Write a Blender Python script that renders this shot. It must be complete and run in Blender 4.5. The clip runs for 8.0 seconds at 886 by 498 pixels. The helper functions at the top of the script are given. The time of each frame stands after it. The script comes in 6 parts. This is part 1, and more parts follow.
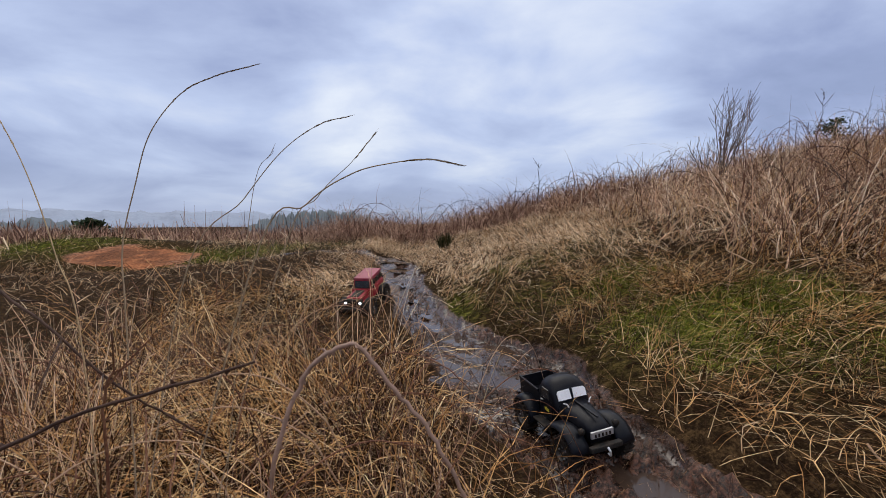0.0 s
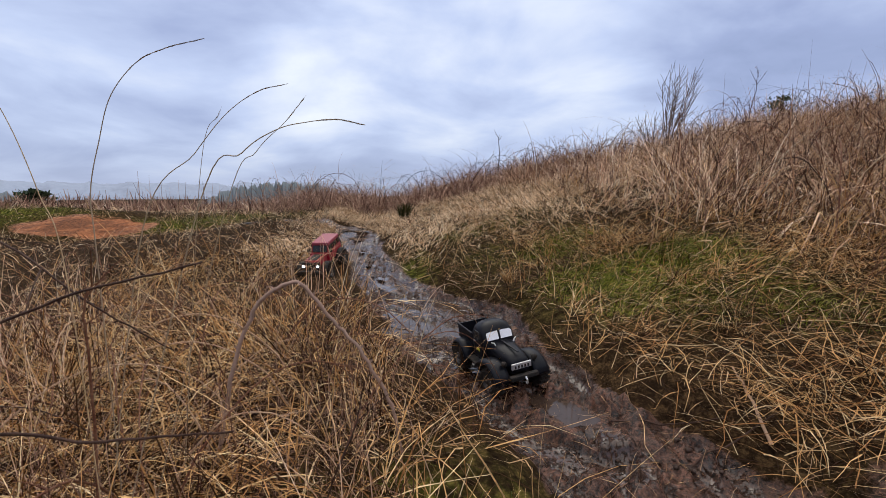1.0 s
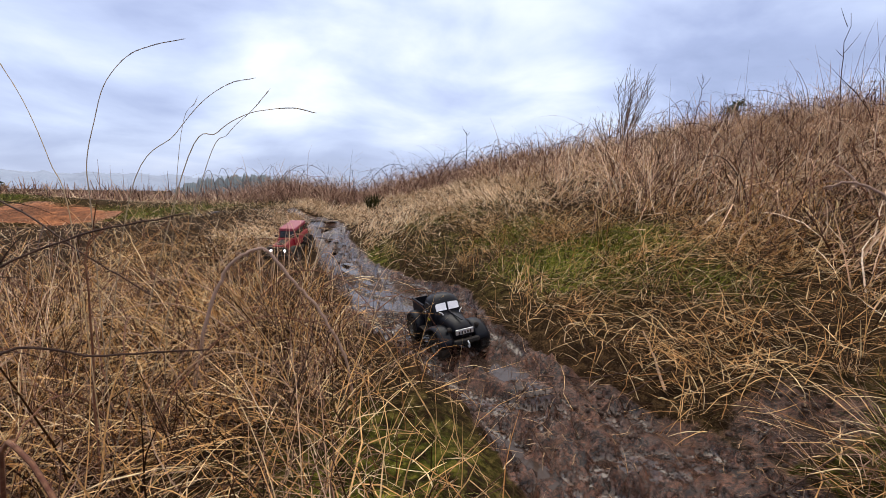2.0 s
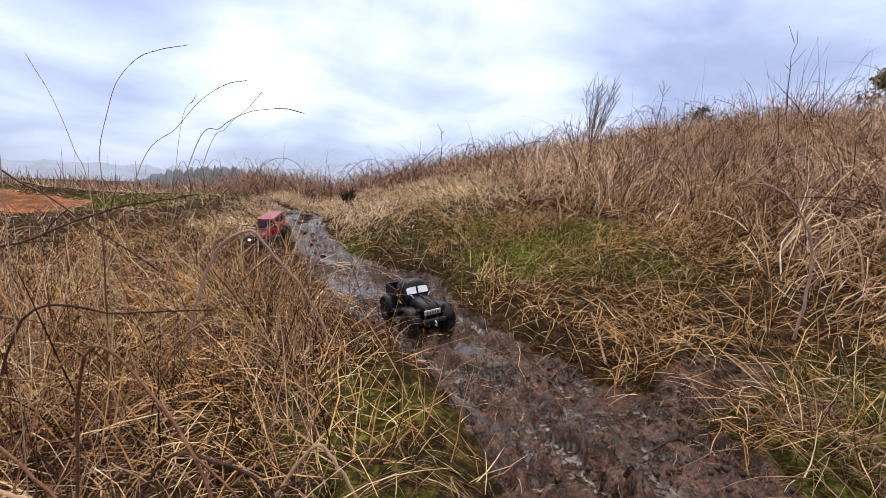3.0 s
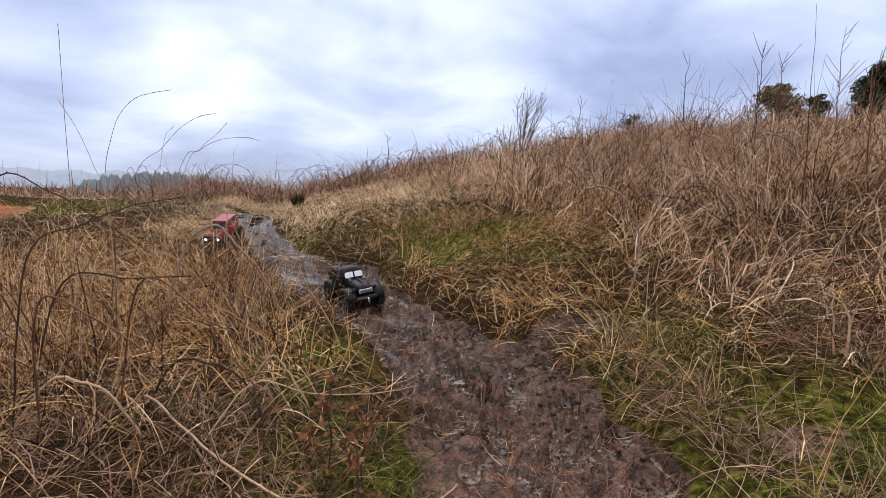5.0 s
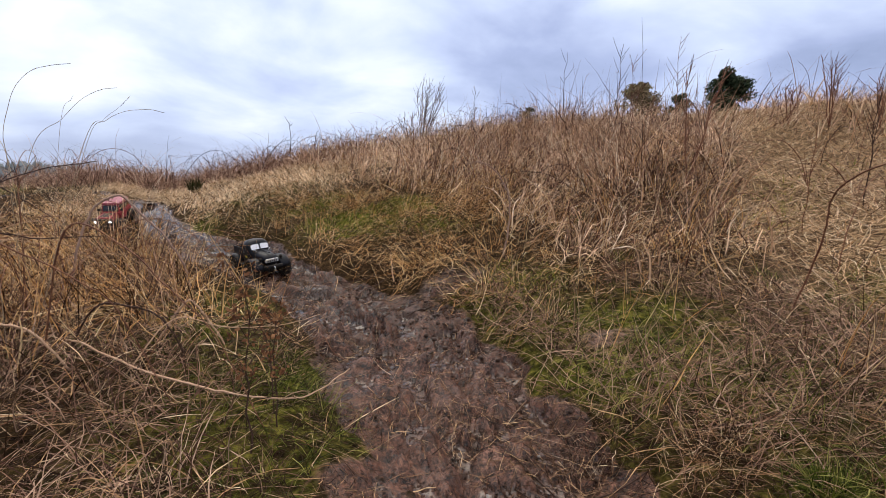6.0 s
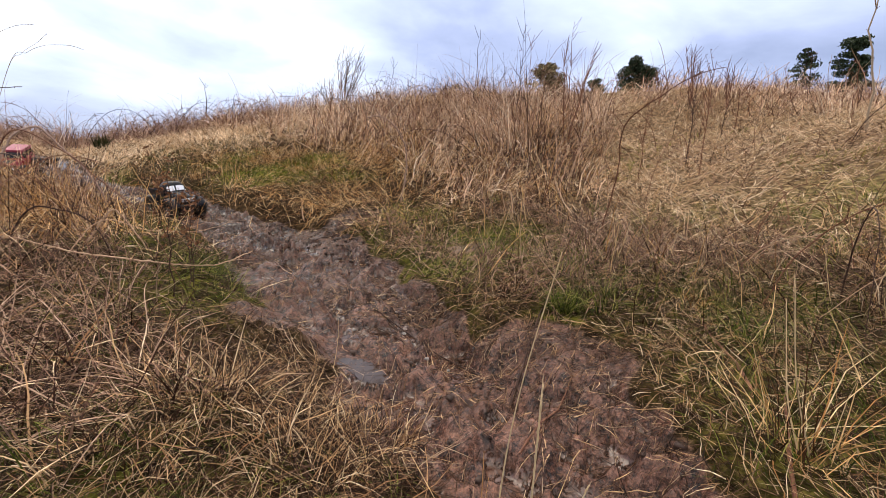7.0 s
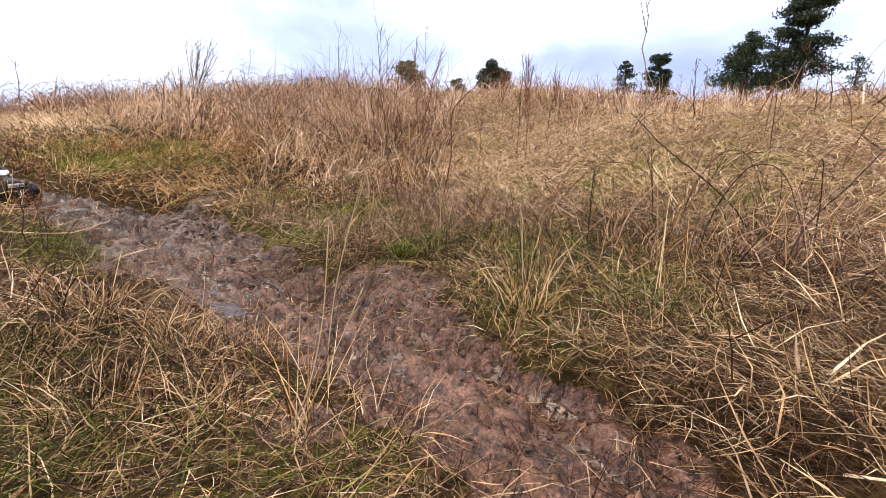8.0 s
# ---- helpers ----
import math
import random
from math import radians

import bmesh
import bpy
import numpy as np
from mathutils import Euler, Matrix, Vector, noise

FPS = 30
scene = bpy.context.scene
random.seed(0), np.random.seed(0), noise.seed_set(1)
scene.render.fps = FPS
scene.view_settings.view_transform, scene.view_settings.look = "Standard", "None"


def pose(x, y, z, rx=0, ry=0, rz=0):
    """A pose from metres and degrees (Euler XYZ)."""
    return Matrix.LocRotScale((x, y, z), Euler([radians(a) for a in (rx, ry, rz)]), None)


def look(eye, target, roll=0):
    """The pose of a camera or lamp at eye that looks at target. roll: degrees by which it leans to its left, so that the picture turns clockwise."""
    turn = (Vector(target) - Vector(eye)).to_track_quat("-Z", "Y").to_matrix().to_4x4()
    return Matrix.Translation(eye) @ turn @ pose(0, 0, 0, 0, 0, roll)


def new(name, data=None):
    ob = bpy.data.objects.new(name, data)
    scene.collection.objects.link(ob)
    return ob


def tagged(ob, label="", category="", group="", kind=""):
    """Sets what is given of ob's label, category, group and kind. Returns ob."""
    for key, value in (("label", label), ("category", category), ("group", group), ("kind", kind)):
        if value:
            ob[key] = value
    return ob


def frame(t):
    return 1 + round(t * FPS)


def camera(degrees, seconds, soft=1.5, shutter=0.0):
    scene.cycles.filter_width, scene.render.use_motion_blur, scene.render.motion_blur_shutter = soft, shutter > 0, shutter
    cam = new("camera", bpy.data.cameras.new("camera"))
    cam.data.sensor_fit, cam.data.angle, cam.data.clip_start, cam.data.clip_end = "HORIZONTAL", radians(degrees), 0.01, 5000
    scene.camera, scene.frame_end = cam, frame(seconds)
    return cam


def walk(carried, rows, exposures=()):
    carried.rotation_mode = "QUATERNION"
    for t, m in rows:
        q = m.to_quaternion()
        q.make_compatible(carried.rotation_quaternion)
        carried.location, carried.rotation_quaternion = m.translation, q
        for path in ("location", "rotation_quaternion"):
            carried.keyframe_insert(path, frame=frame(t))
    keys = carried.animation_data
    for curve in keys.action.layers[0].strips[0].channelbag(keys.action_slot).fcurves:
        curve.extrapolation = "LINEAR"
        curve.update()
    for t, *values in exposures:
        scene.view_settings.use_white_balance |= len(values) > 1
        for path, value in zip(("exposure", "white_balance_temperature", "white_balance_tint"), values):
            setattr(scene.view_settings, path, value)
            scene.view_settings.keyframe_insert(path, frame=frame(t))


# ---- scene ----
cam = camera(88.7, 8.0, soft=0.65)
METRES, EYE, TILT, LEAN, TURN = 3.0, 0.8, -3.7, 0.0, 0.0
ROWS = [
    (0.0, 0, 0, 0, 0, 0, -0),
    (0.5, 0.014, -0.0275, -0.0085, -1.51, -1.8, -0.16),
    (1.0, 0.0367, -0.0713, -0.0201, -4.04, -3.4, 0.05),
    (1.5, 0.0589, -0.1186, -0.034, -5.89, -4.36, -0.14),
    (1.7, 0.0606, -0.1342, -0.0371, -6.4, -3.94, -0.34),
    (2.8, 0.0594, -0.2155, -0.0502, -10.38, -3.95, -1.64),
    (3.0, 0.0585, -0.2306, -0.0513, -10.57, -4.16, -1.75),
    (3.5, 0.0499, -0.2712, -0.0428, -11.79, -1.29, -0.88),
    (4.0, 0.0618, -0.3166, -0.0511, -13.16, -1.03, -0.18),
    (4.2, 0.0645, -0.341, -0.054, -12.5, -1.6, -0.26),
    (5.3, 0.0763, -0.4841, -0.0696, -18.97, -3.68, -1.22),
    (5.5, 0.0764, -0.5105, -0.0746, -21.1, -3.32, -1.24),
    (6.0, 0.0577, -0.5791, -0.1076, -27.48, -4.67, 0.22),
    (6.5, 0.0603, -0.6718, -0.1519, -33.14, -6.17, 0.45),
    (7.0, 0.0306, -0.782, -0.1878, -36.04, -7.3, -0.64),
    (7.5, 0.0022, -0.8523, -0.2148, -42.88, -8.21, -0.81),
    (8.0, -0.0342, -0.9166, -0.2289, -51.71, -7.69, 0.32),
]
walk(cam, [(t, pose(0, 0, EYE, TILT, LEAN, TURN) @ pose(METRES * x, METRES * y, METRES * z, 90 + pitch, roll, yaw)) for t, x, y, z, yaw, pitch, roll in ROWS],
     exposures=[(0.0, -0.08, 6300, 10), (1.5, 0.2, 6400, 10), (3.0, 0.46, 6550, 10), (5.5, 0.32, 6500, 10), (6.5, 0.47, 6650, 10), (7.2, 0.78, 6700, 10), (8.0, 1.13, 6750, 10)])

# ---- sky and sun: overcast, the sun veiled ahead of the first view ----
SUN_AZ, SUN_EL = radians(-8), radians(54)
sun_dir = Vector((math.sin(SUN_AZ) * math.cos(SUN_EL), math.cos(SUN_AZ) * math.cos(SUN_EL), math.sin(SUN_EL)))


class Nodes:
    """A short hand for node trees."""

    def __init__(self, tree):
        self.t = tree
        tree.nodes.clear()

    def __call__(self, kind, inputs=None, **props):
        n = self.t.nodes.new(kind)
        for k, v in props.items():
            setattr(n, k, v)
        for k, v in (inputs or {}).items():
            if isinstance(v, bpy.types.NodeSocket):
                self.t.links.new(v, n.inputs[k])
            else:
                n.inputs[k].default_value = v
        return n

    def math(self, op, a, b=0.0, clamp=False):
        return self("ShaderNodeMath", {0: a, 1: b}, operation=op, use_clamp=clamp).outputs[0]

    def vec(self, op, a, b):
        return self("ShaderNodeVectorMath", {0: a, 1: b}, operation=op)

    def noise(self, vector, scale, detail=4.0, rough=0.55, distort=0.0):
        return self("ShaderNodeTexNoise", {"Vector": vector, "Scale": scale, "Detail": detail, "Roughness": rough, "Distortion": distort}).outputs["Fac"]

    def ramp(self, fac, stops, interp="LINEAR"):
        n = self("ShaderNodeValToRGB", {0: fac})
        e = n.color_ramp.elements
        n.color_ramp.interpolation = interp
        while len(e) < len(stops):
            e.new(0.5)
        for s, (p, c) in zip(e, stops):
            s.position = p
            s.color = (*c, 1) if len(c) == 3 else c
        return n.outputs[0]

    def mix(self, fac, a, b, mode="MIX"):
        n = self("ShaderNodeMix", data_type="RGBA", blend_type=mode)
        for k, v in ((0, fac), (6, a), (7, b)):
            if isinstance(v, bpy.types.NodeSocket):
                self.t.links.new(v, n.inputs[k])
            else:
                n.inputs[k].default_value = v if k == 0 else (*v, 1)
        return n.outputs[2]

    def link(self, a, b):
        self.t.links.new(a, b)


world = bpy.data.worlds.new("overcast")
scene.world = world
world.use_nodes = True
N = Nodes(world.node_tree)
direction = N("ShaderNodeTexCoord").outputs["Generated"]
sep = N("ShaderNodeSeparateXYZ", {0: direction})
up = N.math("MAXIMUM", sep.outputs[2], 0.0)
flat = N.math("DIVIDE", 1.0, N.math("ADD", up, 0.24))
plan = N("ShaderNodeCombineXYZ", {0: N.math("MULTIPLY", sep.outputs[0], flat), 1: N.math("MULTIPLY", sep.outputs[1], flat), 2: 0.0}).outputs[0]
plan = N.vec("ADD", plan, (3.1, 7.7, 0.4)).outputs[0]
big = N.noise(plan, 0.42, 3.0, 0.5, 0.35)
small = N.noise(plan, 1.3, 6.0, 0.52, 0.3)
cover = N.math("ADD", N.math("MULTIPLY", big, 0.55), N.math("MULTIPLY", small, 0.45))
glow = N.math("MAXIMUM", N.vec("DOT_PRODUCT", direction, tuple(sun_dir)).outputs["Value"], 0.0)
glow = N.math("POWER", glow, 5.0)
cover = N.math("ADD", cover, N.math("MULTIPLY", glow, 0.13))
cloud = N.ramp(cover, [(0.36, (0.25, 0.31, 0.50)), (0.45, (0.38, 0.45, 0.69)), (0.54, (0.60, 0.69, 0.93)), (0.66, (1.0, 1.04, 1.1))])
haze = N.math("POWER", N.math("SUBTRACT", 1.0, up), 10.0)
cloud = N.mix(N.math("MULTIPLY", haze, 0.75), cloud, (0.44, 0.51, 0.69))
nishita = N("ShaderNodeTexSky", sky_type="NISHITA", sun_disc=False, sun_elevation=SUN_EL, sun_rotation=SUN_AZ)
clear = N.mix(1.0, nishita.outputs[0], (0.1, 0.1, 0.1), "MULTIPLY")
colour = N.mix(0.93, clear, cloud)
# an overcast sky is brightest and whitest overhead
zenith = N("ShaderNodeMapRange", {0: up, 1: 0.42, 2: 0.9}).outputs[0]
colour = N.mix(zenith, colour, (1.75, 1.68, 1.60))
bg = N("ShaderNodeBackground", {"Color": colour, "Strength": 0.97})
N("ShaderNodeOutputWorld", {"Surface": bg.outputs[0]})

sun = new("sun", bpy.data.lights.new("sun", "SUN"))
sun.data.energy, sun.data.angle, sun.data.color = 0.8, radians(40), (1.0, 0.90, 0.76)
sun.matrix_world = look(tuple(sun_dir * 50), (0, 0, 0))


# ---- materials ----
def material(name):
    m = bpy.data.materials.new(name)
    m.use_nodes = True
    return m, Nodes(m.node_tree)


def finish(n, shader):
    n("ShaderNodeOutputMaterial", {"Surface": shader})


def blade_material(name, stops, rough=0.6, through_light=0.25):
    """Thin plant matter: a colour of its own for each blade, mottled along it."""
    m, n = material(name)
    rnd = n("ShaderNodeNewGeometry").outputs["Random Per Island"]
    co = n("ShaderNodeTexCoord").outputs["Object"]
    col = n.ramp(rnd, stops)
    patch = n.noise(co, 1.1, 3.0)
    fine = n.noise(co, 60.0, 2.0)
    col = n.mix(n.math("MULTIPLY", n.ramp(patch, [(0.45, (0, 0, 0)), (0.7, (1, 1, 1))]), 0.15), col, stops[1][1])
    col = n.mix(1.0, col, n.ramp(fine, [(0.25, (0.62, 0.6, 0.58)), (0.7, (1.1, 1.1, 1.08))]), "MULTIPLY")
    p = n("ShaderNodeBsdfPrincipled", {"Base Color": col, "Roughness": rough, "Specular IOR Level": 0.06})
    t = n("ShaderNodeBsdfTranslucent", {"Color": col})
    finish(n, n("ShaderNodeMixShader", {0: through_light, 1: p.outputs[0], 2: t.outputs[0]}).outputs[0])
    return m


def plain_material(name, colour, rough=0.5, metal=0.0, dirt=None, scale=30.0, coat=0.0, bump=0.0, emit=0.0, amount=0.6, gloss=0.5):
    m, n = material(name)
    co = n("ShaderNodeTexCoord").outputs["Object"]
    a = n.noise(co, scale, 5.0, 0.6)
    b = n.noise(co, scale * 6, 3.0, 0.6)
    col = n.mix(1.0, colour, n.ramp(a, [(0.3, (0.75, 0.75, 0.75)), (0.7, (1.15, 1.15, 1.15))]), "MULTIPLY")
    rg = n.math("ADD", rough - 0.08, n.math("MULTIPLY", b, 0.16))
    if dirt:
        f = n.math("MULTIPLY", n.ramp(n.math("ADD", n.math("MULTIPLY", a, 0.6), n.math("MULTIPLY", b, 0.4)), [(0.44, (0, 0, 0)), (0.62, (1, 1, 1))]), amount)
        col = n.mix(f, col, dirt)
        rg = n.math("ADD", rg, n.math("MULTIPLY", f, 0.3))
    ins = {"Base Color": col, "Roughness": rg, "Metallic": metal, "Coat Weight": coat, "Specular IOR Level": gloss}
    if bump:
        ins["Normal"] = n("ShaderNodeBump", {"Height": b, "Strength": bump, "Distance": 0.004}).outputs[0]
    if emit:
        ins["Emission Color"], ins["Emission Strength"] = (*colour, 1), emit
    finish(n, n("ShaderNodeBsdfPrincipled", ins).outputs[0])
    return m


def ground_material():
    m, n = material("ground_soil")
    co = n("ShaderNodeNewGeometry").outputs["Position"]
    zone = n("ShaderNodeAttribute", attribute_name="zone", attribute_type="GEOMETRY")
    s = n("ShaderNodeSeparateColor", {0: zone.outputs["Color"]})
    mud, green, red, orange = s.outputs[0], s.outputs[1], s.outputs[2], zone.outputs["Alpha"]
    a, b, c = n.noise(co, 3.0, 4), n.noise(co, 22.0, 6, 0.65), n.noise(co, 90.0, 4, 0.7)
    # Near-black stops of thatch and moss stand for shade between the blades.
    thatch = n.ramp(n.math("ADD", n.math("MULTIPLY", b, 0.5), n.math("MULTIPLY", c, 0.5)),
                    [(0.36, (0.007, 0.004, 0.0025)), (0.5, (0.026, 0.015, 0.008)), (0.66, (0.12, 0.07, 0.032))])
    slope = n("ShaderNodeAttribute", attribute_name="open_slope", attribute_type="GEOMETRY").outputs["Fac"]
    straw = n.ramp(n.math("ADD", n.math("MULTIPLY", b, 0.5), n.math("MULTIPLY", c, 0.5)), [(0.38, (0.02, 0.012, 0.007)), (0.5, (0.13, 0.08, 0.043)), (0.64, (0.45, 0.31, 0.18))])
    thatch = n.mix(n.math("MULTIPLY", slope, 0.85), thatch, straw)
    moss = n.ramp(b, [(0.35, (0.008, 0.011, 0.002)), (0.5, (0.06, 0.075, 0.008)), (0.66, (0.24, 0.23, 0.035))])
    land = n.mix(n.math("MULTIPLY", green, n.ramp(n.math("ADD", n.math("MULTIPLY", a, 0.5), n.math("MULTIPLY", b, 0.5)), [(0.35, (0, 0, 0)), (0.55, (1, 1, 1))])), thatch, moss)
    wet = n.ramp(n.math("ADD", n.math("MULTIPLY", c, 0.5), n.math("MULTIPLY", b, 0.5)), [(0.42, (0.006, 0.0025, 0.0016)), (0.49, (0.052, 0.022, 0.013)), (0.6, (0.19, 0.085, 0.052))])
    clay = n.ramp(n.math("ADD", n.math("MULTIPLY", c, 0.5), n.math("MULTIPLY", b, 0.5)), [(0.41, (0.013, 0.005, 0.0035)), (0.48, (0.1, 0.043, 0.029)), (0.6, (0.26, 0.125, 0.085))])
    silt = n.ramp(n.math("ADD", n.math("MULTIPLY", n.noise(co, 4.5, 4, 0.55), 0.7), n.math("MULTIPLY", b, 0.3)), [(0.5, (0, 0, 0)), (0.62, (1, 1, 1))])
    wet = n.mix(silt, wet, n.ramp(c, [(0.35, (0.03, 0.012, 0.007)), (0.65, (0.10, 0.045, 0.027))]))
    soil = n.mix(red, wet, clay)
    soil = n.mix(1.0, soil, n.ramp(n.noise(co, 200.0, 4, 0.7), [(0.36, (0.45, 0.43, 0.42)), (0.6, (1.2, 1.2, 1.2))]), "MULTIPLY")
    soil = n.mix(orange, soil, n.ramp(b, [(0.35, (0.14, 0.05, 0.022)), (0.52, (0.33, 0.125, 0.055)), (0.7, (0.46, 0.22, 0.11))]))
    edge = n.math("ADD", n.math("MULTIPLY", n.math("SUBTRACT", b, 0.5), 0.9), mud)
    mask = n.ramp(edge, [(0.38, (0, 0, 0)), (0.6, (1, 1, 1))])
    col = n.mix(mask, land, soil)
    grit = n.noise(co, 60.0, 5, 0.72, 0.3)
    fine = n.noise(co, 240.0, 3, 0.6)
    film = n.math("MULTIPLY", n("ShaderNodeAttribute", attribute_name="film", attribute_type="GEOMETRY").outputs["Fac"], mask)
    film = n.math("MULTIPLY", film, n.ramp(grit, [(0.53, (1, 1, 1)), (0.62, (0.0, 0.0, 0.0))]))
    col = n.mix(n.math("MULTIPLY", film, 0.6), col, n.mix(red, (0.035, 0.02, 0.014), (0.11, 0.06, 0.042)))
    damp = n.ramp(n.math("ADD", n.math("MULTIPLY", a, 0.6), n.math("MULTIPLY", b, 0.4)), [(0.42, (0.15, 0.15, 0.15)), (0.6, (0.45, 0.45, 0.45))])
    rough = n.mix(mask, (0.95, 0.95, 0.95), n.mix(film, damp, (0.11, 0.11, 0.11)))
    gloss = n.math("ADD", 0.02, n.math("MULTIPLY", mask, n.math("ADD", 0.32, n.math("MULTIPLY", film, 0.2))))
    h = n.math("ADD", n.math("ADD", n.math("MULTIPLY", n.noise(co, 38.0, 5, 0.7, 0.4), 0.5), n.math("MULTIPLY", grit, 0.4)), n.math("MULTIPLY", fine, 0.12))
    h = n.math("MULTIPLY", h, n.math("SUBTRACT", 1.0, n.math("MULTIPLY", film, 0.96)))
    bump = n("ShaderNodeBump", {"Height": h, "Strength": 1.0, "Distance": 0.013})
    bare_red = n.math("SUBTRACT", 1.0, n.math("MULTIPLY", orange, 0.9))
    finish(n, n("ShaderNodeBsdfPrincipled", {"Base Color": col, "Roughness": n.math("MAXIMUM", rough, n.math("MULTIPLY", orange, 0.9)), "Specular IOR Level": n.math("MULTIPLY", gloss, bare_red), "Normal": bump.outputs[0]}).outputs[0])
    return m


def water_material(name, colour, ripple=0.0015):
    m, n = material(name)
    co = n("ShaderNodeNewGeometry").outputs["Position"]
    bump = n("ShaderNodeBump", {"Height": n.noise(co, 14.0, 3), "Strength": 0.25, "Distance": ripple})
    film = n.noise(co, 30.0, 4)
    col = n.mix(film, colour, tuple(c * 1.7 for c in colour))
    finish(n, n("ShaderNodeBsdfPrincipled", {"Base Color": col, "Roughness": 0.06, "IOR": 1.33, "Normal": bump.outputs[0]}).outputs[0])
    return m


M_GROUND = ground_material()
M_WATER = water_material("muddy_water", (0.035, 0.022, 0.016))
# Near-black stops in straw, gold, brown, dull and matted paint shaded gaps between blades.
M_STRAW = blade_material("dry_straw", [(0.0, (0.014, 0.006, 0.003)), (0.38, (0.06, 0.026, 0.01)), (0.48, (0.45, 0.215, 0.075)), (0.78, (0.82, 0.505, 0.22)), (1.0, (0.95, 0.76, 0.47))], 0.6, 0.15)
M_GOLD = blade_material("golden_grass", [(0.0, (0.025, 0.012, 0.007)), (0.22, (0.1, 0.05, 0.025)), (0.32, (0.6, 0.375, 0.2)), (0.8, (0.86, 0.63, 0.42)), (1.0, (0.95, 0.81, 0.6))], 0.6, 0.18)
M_GREEN = blade_material("green_grass", [(0.0, (0.008, 0.014, 0.003)), (0.4, (0.04, 0.06, 0.008)), (0.75, (0.15, 0.175, 0.026)), (1.0, (0.42, 0.38, 0.12))], 0.5, 0.3)
M_MOSSY = blade_material("mossy_turf", [(0.0, (0.012, 0.022, 0.003)), (0.35, (0.11, 0.15, 0.012)), (0.75, (0.3, 0.33, 0.035)), (1.0, (0.55, 0.48, 0.13))], 0.6, 0.25)
M_BROWN = blade_material("dead_weed_stalks", [(0.0, (0.05, 0.022, 0.015)), (0.27, (0.14, 0.066, 0.042)), (0.36, (0.62, 0.375, 0.24)), (0.75, (0.88, 0.63, 0.43)), (1.0, (0.95, 0.8, 0.62))], 0.7, 0.18)
M_DARKBRUSH = blade_material("dark_brush", [(0.0, (0.08, 0.04, 0.03)), (0.4, (0.26, 0.145, 0.105)), (1.0, (0.6, 0.4, 0.29))], 0.8, 0.1)
M_BRAMBLE = blade_material("red_brown_twigs", [(0.0, (0.03, 0.013, 0.01)), (0.3, (0.15, 0.078, 0.054)), (0.7, (0.36, 0.22, 0.155)), (1.0, (0.52, 0.36, 0.26))], 0.65, 0.05)
# Dull and matted: brown dead grass, its dark half painted as shade in the mat.
M_DULL = blade_material("dull_shaded_straw", [(0.0, (0.014, 0.006, 0.003)), (0.5, (0.05, 0.022, 0.011)), (0.62, (0.29, 0.15, 0.07)), (0.84, (0.58, 0.375, 0.2)), (1.0, (0.84, 0.67, 0.46))], 0.6, 0.1)
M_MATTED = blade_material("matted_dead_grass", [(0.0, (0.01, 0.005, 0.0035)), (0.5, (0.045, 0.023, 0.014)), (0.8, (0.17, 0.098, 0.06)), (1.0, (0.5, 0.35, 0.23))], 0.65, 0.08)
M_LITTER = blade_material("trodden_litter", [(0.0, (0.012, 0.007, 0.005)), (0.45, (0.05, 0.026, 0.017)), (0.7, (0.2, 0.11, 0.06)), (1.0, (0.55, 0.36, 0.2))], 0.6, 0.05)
M_RUSH = blade_material("dark_rush", [(0.0, (0.012, 0.02, 0.006)), (0.6, (0.04, 0.045, 0.015)), (1.0, (0.12, 0.08, 0.04))], 0.6, 0.15)
# Evergreen greens lightened a little, so distance haze sits in the colour.
M_NEEDLE = blade_material("evergreen_foliage", [(0.0, (0.016, 0.026, 0.016)), (0.5, (0.04, 0.06, 0.032)), (1.0, (0.10, 0.115, 0.06))], 0.65, 0.15)
M_OLIVE = blade_material("olive_shrub_foliage", [(0.0, (0.05, 0.04, 0.022)), (0.5, (0.2, 0.165, 0.085)), (1.0, (0.42, 0.34, 0.2))], 0.65, 0.15)
M_CANE_DARK = plain_material("dark_bramble_bark", (0.04, 0.02, 0.015), 0.55, dirt=(0.11, 0.065, 0.045), scale=40, bump=0.3, gloss=0.12)
M_CANE_RED = plain_material("red_brown_bramble_bark", (0.13, 0.05, 0.03), 0.55, dirt=(0.28, 0.16, 0.09), scale=40, bump=0.3, gloss=0.12)
M_CANE_PALE = plain_material("pale_dead_cane", (0.52, 0.34, 0.22), 0.65, dirt=(0.2, 0.12, 0.08), scale=35, bump=0.3, gloss=0.12)
M_HOOP = plain_material("grey_pink_cane_bark", (0.3, 0.2, 0.155), 0.6, dirt=(0.3, 0.2, 0.16), scale=35, bump=0.3, amount=0.5, gloss=0.12)
M_STEM = plain_material("dry_grass_stem", (0.5, 0.36, 0.2), 0.6, dirt=(0.2, 0.14, 0.1), scale=30, gloss=0.12)
M_STEM_GREY = plain_material("grey_grass_stem", (0.36, 0.27, 0.18), 0.6, dirt=(0.16, 0.12, 0.08), scale=30, gloss=0.12)
M_BARK = plain_material("tree_bark", (0.07, 0.055, 0.045), 0.85, dirt=(0.03, 0.025, 0.02), scale=8, bump=0.6, gloss=0.12)
M_TWIG = plain_material("grey_twigs", (0.12, 0.085, 0.07), 0.75, dirt=(0.22, 0.17, 0.13), scale=20, gloss=0.12)
M_LEAF_DEAD = blade_material("dead_leaves", [(0.0, (0.07, 0.03, 0.018)), (0.6, (0.17, 0.075, 0.035)), (1.0, (0.3, 0.16, 0.08))], 0.7, 0.2)
